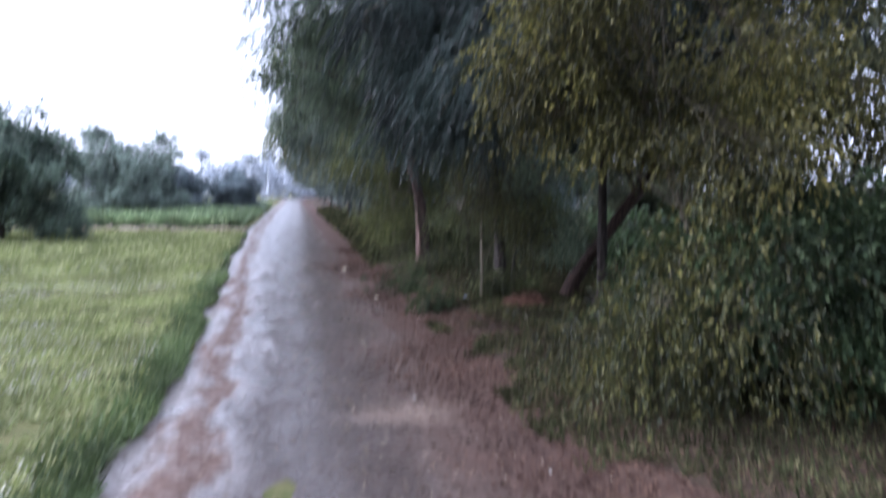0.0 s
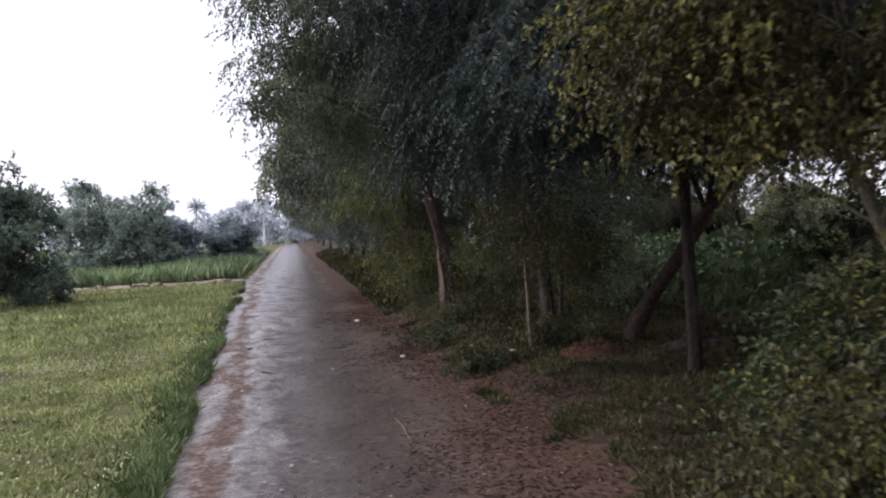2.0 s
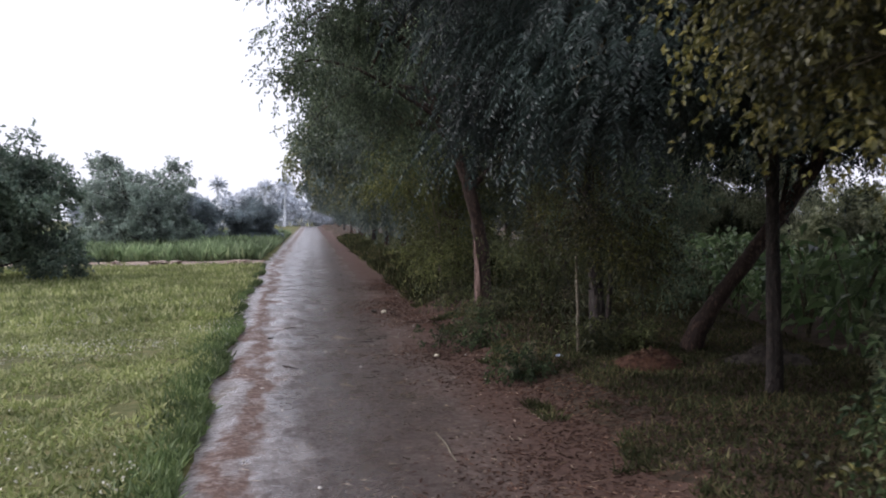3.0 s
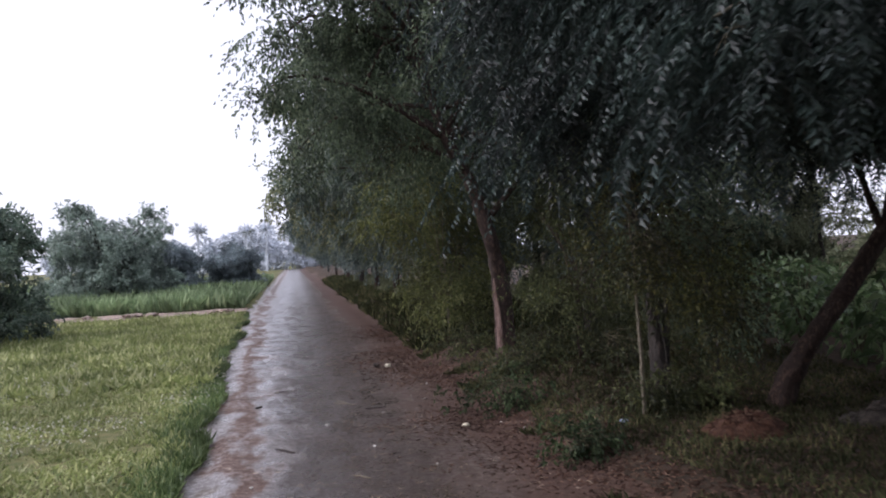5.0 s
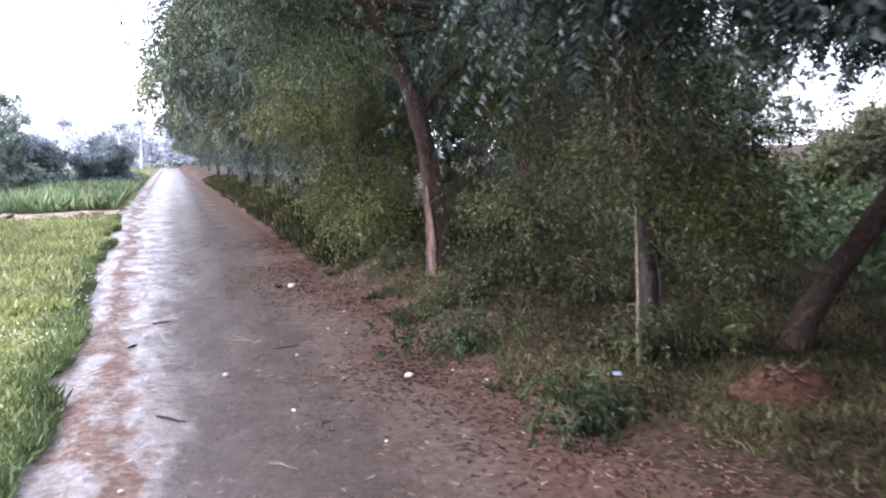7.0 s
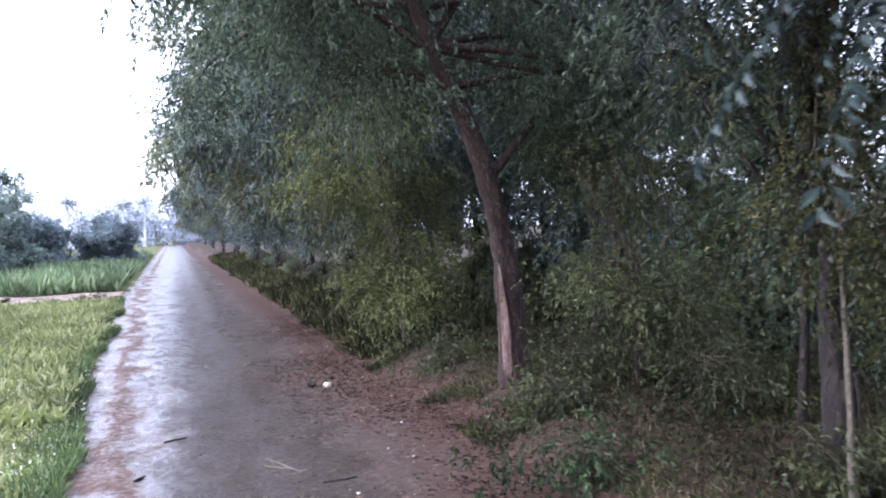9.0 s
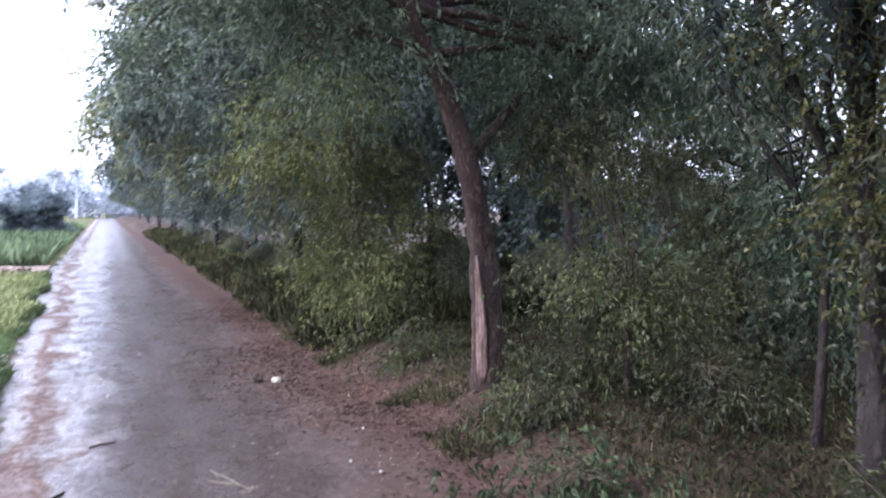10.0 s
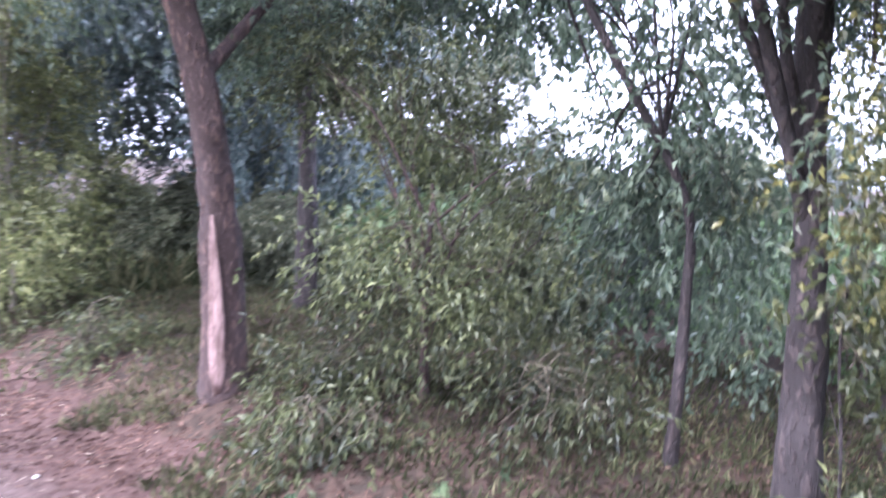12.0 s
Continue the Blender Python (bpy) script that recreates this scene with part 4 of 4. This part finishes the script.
def blades(rng, x, y, long, wide, lean=0.5, fold=0.25, curl=0.25):
    n = len(x)
    p = np.stack([x, y, land(x, y) - 0.01], 1)
    w = rng.normal(size=(n, 3)) * [lean, lean, 0.1] + [0, 0, 1]
    return p, w, rng.normal(size=(n, 3)) * [1, 1, 0.2], long * (0.5 + rng.random(n)), wide * (0.7 + 0.6 * rng.random(n)), fold, curl


rng = np.random.default_rng(8)
x, y = scatter(rng, 130000, -9, -0.9, 3.0, 15, 1.2)
keep = (fbm(x * 2.5, y * 2.5, 41) > -0.28) & (np.hypot(x + 1.2, y - 12.1) > 0.11) & (x < field_edge(y) - 0.08)
stuff("field_crop", "short yellow-green field crop", "crop", leaves_mesh("field_crop", *blades(rng, x[keep], y[keep], 0.075, 0.022, 1.1)), M_FIELD)
x, y = scatter(rng, 70000, -18, -0.7, -7, 3, 1.0)
keep = x < field_edge(y) - 0.08
x2, y2 = scatter(rng, 70000, -24, -9, 3, 15, 1.0)
x, y = np.concatenate([x[keep], x2]), np.concatenate([y[keep], y2])
stuff("field_crop", "short yellow-green field crop", "crop", leaves_mesh("field_crop", *blades(rng, x, y, 0.14, 0.05, 0.7)), M_FIELD)
x, y = scatter(rng, 90000, -22, -1.2, 15, 29, 1.1)
keep = x < field_edge(y) - 0.08
x, y = x[keep], y[keep]
stuff("field_crop", "short yellow-green field crop", "crop", leaves_mesh("field_crop", *blades(rng, x, y, 0.14, 0.06, 0.7)), M_FIELD)
y = rng.uniform(2, 30, 24000)
x = field_edge(y) + 0.03 - np.abs(rng.normal(size=24000)) * 0.17
keep = np.hypot(x + 1.2, y - 12.1) > 0.11
x, y = x[keep], y[keep]
stuff("grass", "lush green grass edging the field", "grass", leaves_mesh("grass", *blades(rng, x, y, 0.085, 0.012, 0.7)), M_LUSH)
x, y = scatter(rng, 60000, -32, -1.95, 32.5, 75, 1.5)
stuff("grass", "taller green grass beyond the cross path", "grass", leaves_mesh("grass", *blades(rng, x, y, 0.5, 0.09, 0.35)), M_FARGRASS)
x, y = scatter(rng, 15000, -8, -1.2, 3.5, 18, 1.0)
keep = fbm(x * 0.8, y * 0.8, 61) > 0.0
p = np.stack([x, y, 0.035 + 0.05 * rng.random(15000)], 1)[keep]
stuff("field_flowers", "small pale flowers and dry heads in the crop", "flowers", leaves_mesh("field_flowers", p, rng.normal(size=p.shape), rng.normal(size=p.shape) + [0, 0, 1], 0.018 + 0.022 * rng.random(len(p)) ** 2, 0.018), M_PALE)

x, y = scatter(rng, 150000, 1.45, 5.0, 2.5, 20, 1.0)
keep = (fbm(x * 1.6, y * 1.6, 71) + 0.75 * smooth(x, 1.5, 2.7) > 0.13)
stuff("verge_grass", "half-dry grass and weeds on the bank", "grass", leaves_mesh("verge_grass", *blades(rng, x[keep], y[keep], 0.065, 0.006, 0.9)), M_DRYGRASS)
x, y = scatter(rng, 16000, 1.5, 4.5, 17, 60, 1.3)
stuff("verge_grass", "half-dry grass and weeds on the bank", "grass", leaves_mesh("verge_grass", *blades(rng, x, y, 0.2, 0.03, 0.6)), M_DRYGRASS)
n = 46000
y = 3 + 20 * rng.random(n)
x = 1.5 + 0.9 * fbm(y * 0.7, y * 0 + 2, 91) + rng.normal(size=n) * 0.38
x[20000:] = rng.uniform(1.5, 4.6, n - 20000)
p = np.stack([x, y, np.maximum(track(x, y), sheet(x, y)) + 0.006], 1)
flat = rng.normal(size=(n, 3)) * [1, 1, 0.12]
stuff("leaf_litter", "fallen reddish-brown leaves along the verge", "leaves", leaves_mesh("leaf_litter", p, flat, rng.normal(size=(n, 3)) * 0.25 + [0, 0, 1], 0.025 + 0.03 * rng.random(n), 0.013, 0.15), M_LITTER)
n = 2200
x, y = 0.7 + rng.normal(size=n) * 0.8, 3 + 18 * rng.random(n)
p = np.stack([x, y, track(x, y) + 0.008], 1)
stuff("straw_bits", "scattered bits of pale straw on the wet track", "straw", leaves_mesh("straw_bits", p, rng.normal(size=(n, 3)) * [1, 1, 0.04], np.tile([0, 0, 1.0], (n, 1)), 0.02 + 0.07 * rng.random(n) ** 2, 0.006, 0.1, 0.05), M_STRAW)

# ---- low plants on the bank ----
for x, y, r, h, seed in ((1.55, 11.95, 0.42, 0.3, 61), (1.68, 10.05, 0.12, 0.17, 62), (2.9, 12.4, 0.45, 0.4, 64), (2.4, 13.5, 0.35, 0.3, 65), (2.6, 10.95, 0.2, 0.26, 69), (3.02, 10.95, 0.22, 0.3, 70), (2.0, 13.0, 0.3, 0.2, 67), (1.9, 15.2, 0.4, 0.3, 68)):
    tree("weed", (x, y), [(0, 0, 0), (0, 0, h * 0.4), (0.02, 0, h * 0.8)], 0.016, [((0, 0, h * 0.55), (r, r, h * 0.5), 1.0), ((r * 0.4, -r * 0.3, h * 0.4), (r * 0.6, r * 0.6, h * 0.4), 0.6)],
         M_WEED if seed in (61, 62) else M_OLIVE, M_TWIG, "low leafy dark green weed on the verge", "weed", seed=seed, rag=0, wide_leaf=(0.05, 0.02), density=22, size=0.12, per=6, sprays=7, lean_from=0.2, sides=6, group="weeds on the verge")


def heap(name, x, y, rx, ry, h, seed, material, label):
    """A rough low heap with an uneven outline, sunk a little into the soil."""
    a, q = np.linspace(0, 2 * np.pi, 36, endpoint=False), np.linspace(0, 1, 14)
    A, Q = np.meshgrid(a, q)
    out = Q * (1 + 0.35 * fbm(np.cos(A) * 1.5 + seed, np.sin(A) * 1.5, seed))
    X, Y = x + rx * out * np.cos(A), y + ry * out * np.sin(A)
    Z = land(X, Y) - 0.02 + (h + 0.02) * np.cos(np.minimum(Q, 1) * np.pi / 2) ** 0.7 * (1 + 0.5 * fbm(X * 9, Y * 9, seed))
    i, j = np.arange(13)[:, None] * 36, np.arange(36)[None, :]
    f = np.stack([i + j, i + (j + 1) % 36, i + 36 + (j + 1) % 36, i + 36 + j], -1).reshape(-1, 4)
    v = np.stack([X, Y, Z], -1).reshape(-1, 3)
    foot = tagged(new(name), label, "heap")
    part("mound", mesh_from("mound", v, f, False), material, foot)
    rng = np.random.default_rng(seed)
    n = 700
    k = rng.integers(0, len(v), n)
    tagged(part("loose_straw" if material is M_RED_HEAP else "loose_soil", leaves_mesh("loose", v[k] + [0, 0, 0.004], rng.normal(size=(n, 3)) * [1, 1, 0.35], rng.normal(size=(n, 3)) + [0, 0, 1], 0.07 * rng.random(n) + 0.02, 0.006), M_LITTER if material is M_RED_HEAP else material, foot), kind="stuff")


heap("straw_heap", 2.85, 9.9, 0.38, 0.26, 0.12, 5, M_RED_HEAP, "low rusty-brown heap of dry straw under the trees")
heap("soil_heap", 3.95, 9.75, 0.5, 0.35, 0.13, 6, M_BLACK_HEAP, "low dark heap of damp soil under the trees")


def lump(name, x, y, size, seed, material, label, category, group="", squash=0.6, base=0.0):
    """A stone or crumpled scrap: an uneven faceted lump resting on the ground."""
    rng = np.random.default_rng(seed)
    bm = bmesh.new()
    bmesh.ops.create_icosphere(bm, subdivisions=2, radius=size / 2)
    for v in bm.verts:
        v.co *= 0.75 + 0.5 * rng.random()
        v.co.z *= squash
    low = min(v.co.z for v in bm.verts)
    ob = part(name, bm, material)
    ob.location = (x, y, float(max(track(x, y), sheet(x, y))) - low * 0.8 + base)
    ob.rotation_euler = (0, 0, rng.uniform(0, 6))
    return tagged(ob, label, category, group)


lump("paper_scrap", 1.115, 11.46, 0.06, 1, M_SCRAP, "crumpled cream paper scrap on the wet track", "litter")
lump("stone", -0.05, 12.02, 0.045, 2, M_STONE, "small pale stone on the wet track", "stone")
lump("paper_scrap", 0.92, 15.78, 0.09, 3, M_SCRAP, "crumpled pale scrap beside a clod of soil", "litter")
lump("clod", 0.77, 15.85, 0.09, 4, M_BLACK_HEAP, "dark clod of soil on the track", "clod")
lump("plastic_scrap", 2.22, 10.62, 0.07, 9, M_PLASTIC, "crumpled pale blue plastic scrap on the verge", "litter", squash=0.4)
rng = np.random.default_rng(12)
for k in range(26):
    x, y = rng.uniform(-0.9, 1.7), rng.uniform(4, 19)
    lump("stone", x, y, rng.uniform(0.012, 0.028), 100 + k, M_STONE, "small pale pebble on the wet track", "stone", "pebbles on the track")
for k in range(22):
    x, y = (rng.uniform(-9.5, -3.2) if k < 15 else rng.uniform(-2.8, -1.7)), 30.6 + rng.uniform(-0.4, 0.4)
    lump("clod", x, y, rng.uniform(0.15, 0.4), 200 + k, M_CROSS, "pale dry clod heaped along the cross path", "clod", "clods along the cross path", 0.45)


def stick(x, y, long, turn, thick, material, label, seed):
    rng = np.random.default_rng(seed)
    t = np.linspace(-0.5, 0.5, 7)
    X, Y = x + t * long * math.cos(turn) + rng.normal(size=7) * 0.006, y + t * long * math.sin(turn) + rng.normal(size=7) * 0.006
    Z = np.maximum(track(X, Y), sheet(X, Y)) + thick * 0.45
    ob = part("stick", tubes_mesh("stick", [(np.stack([X, Y, Z], 1), thick / 2 * np.array([0.6, 0.9, 1, 1, 0.9, 0.8, 0.5]))], 6, 0.2), material)
    return tagged(ob, label, "stick", "sticks on the track")


STICKS = [(0.11, 10.16, 0.2, -1.0, 0.014, True), (-0.42, 11.13, 0.2, -0.7, 0.016, False), (0.13, 13.17, 0.24, -0.9, 0.012, True), (1.33, 9.95, 0.16, 0.9, 0.012, False), (0.17, 13.2, 0.5, -1.25, 0.011, True),
          (0.45, 12.68, 0.22, 0.05, 0.012, False), (-0.5, 14.2, 0.2, 0.6, 0.014, False), (-0.71, 13.23, 0.13, 1.0, 0.018, False), (-0.36, 13.7, 0.15, 1.1, 0.009, True), (0.66, 8.0, 0.7, 1.6, 0.012, True), (0.4, 10.71, 0.09, 0.4, 0.01, False), (-1.23, 12.16, 0.17, 0.5, 0.03, True)]
for k, (x, y, long, turn, thick, pale) in enumerate(STICKS):
    stick(x, y, long, turn, thick, M_BARK_PALE if pale else M_BARK_DARK, "short pale stick lying on the wet track" if pale else "short dark twig lying on the wet track", 400 + k)

# ---- cross path between the fields ----
cp = part("path", grid_mesh("path", np.arange(-30, -1.5, 0.3), np.arange(29.4, 32.6, 0.2), lambda x, y: land(x, y) + 0.02 + 0.05 * fbm(x * 1.5, y * 1.5, 81)), M_CROSS)
tagged(cp, "bare reddish cross path between two fields", "path", "", "structure")
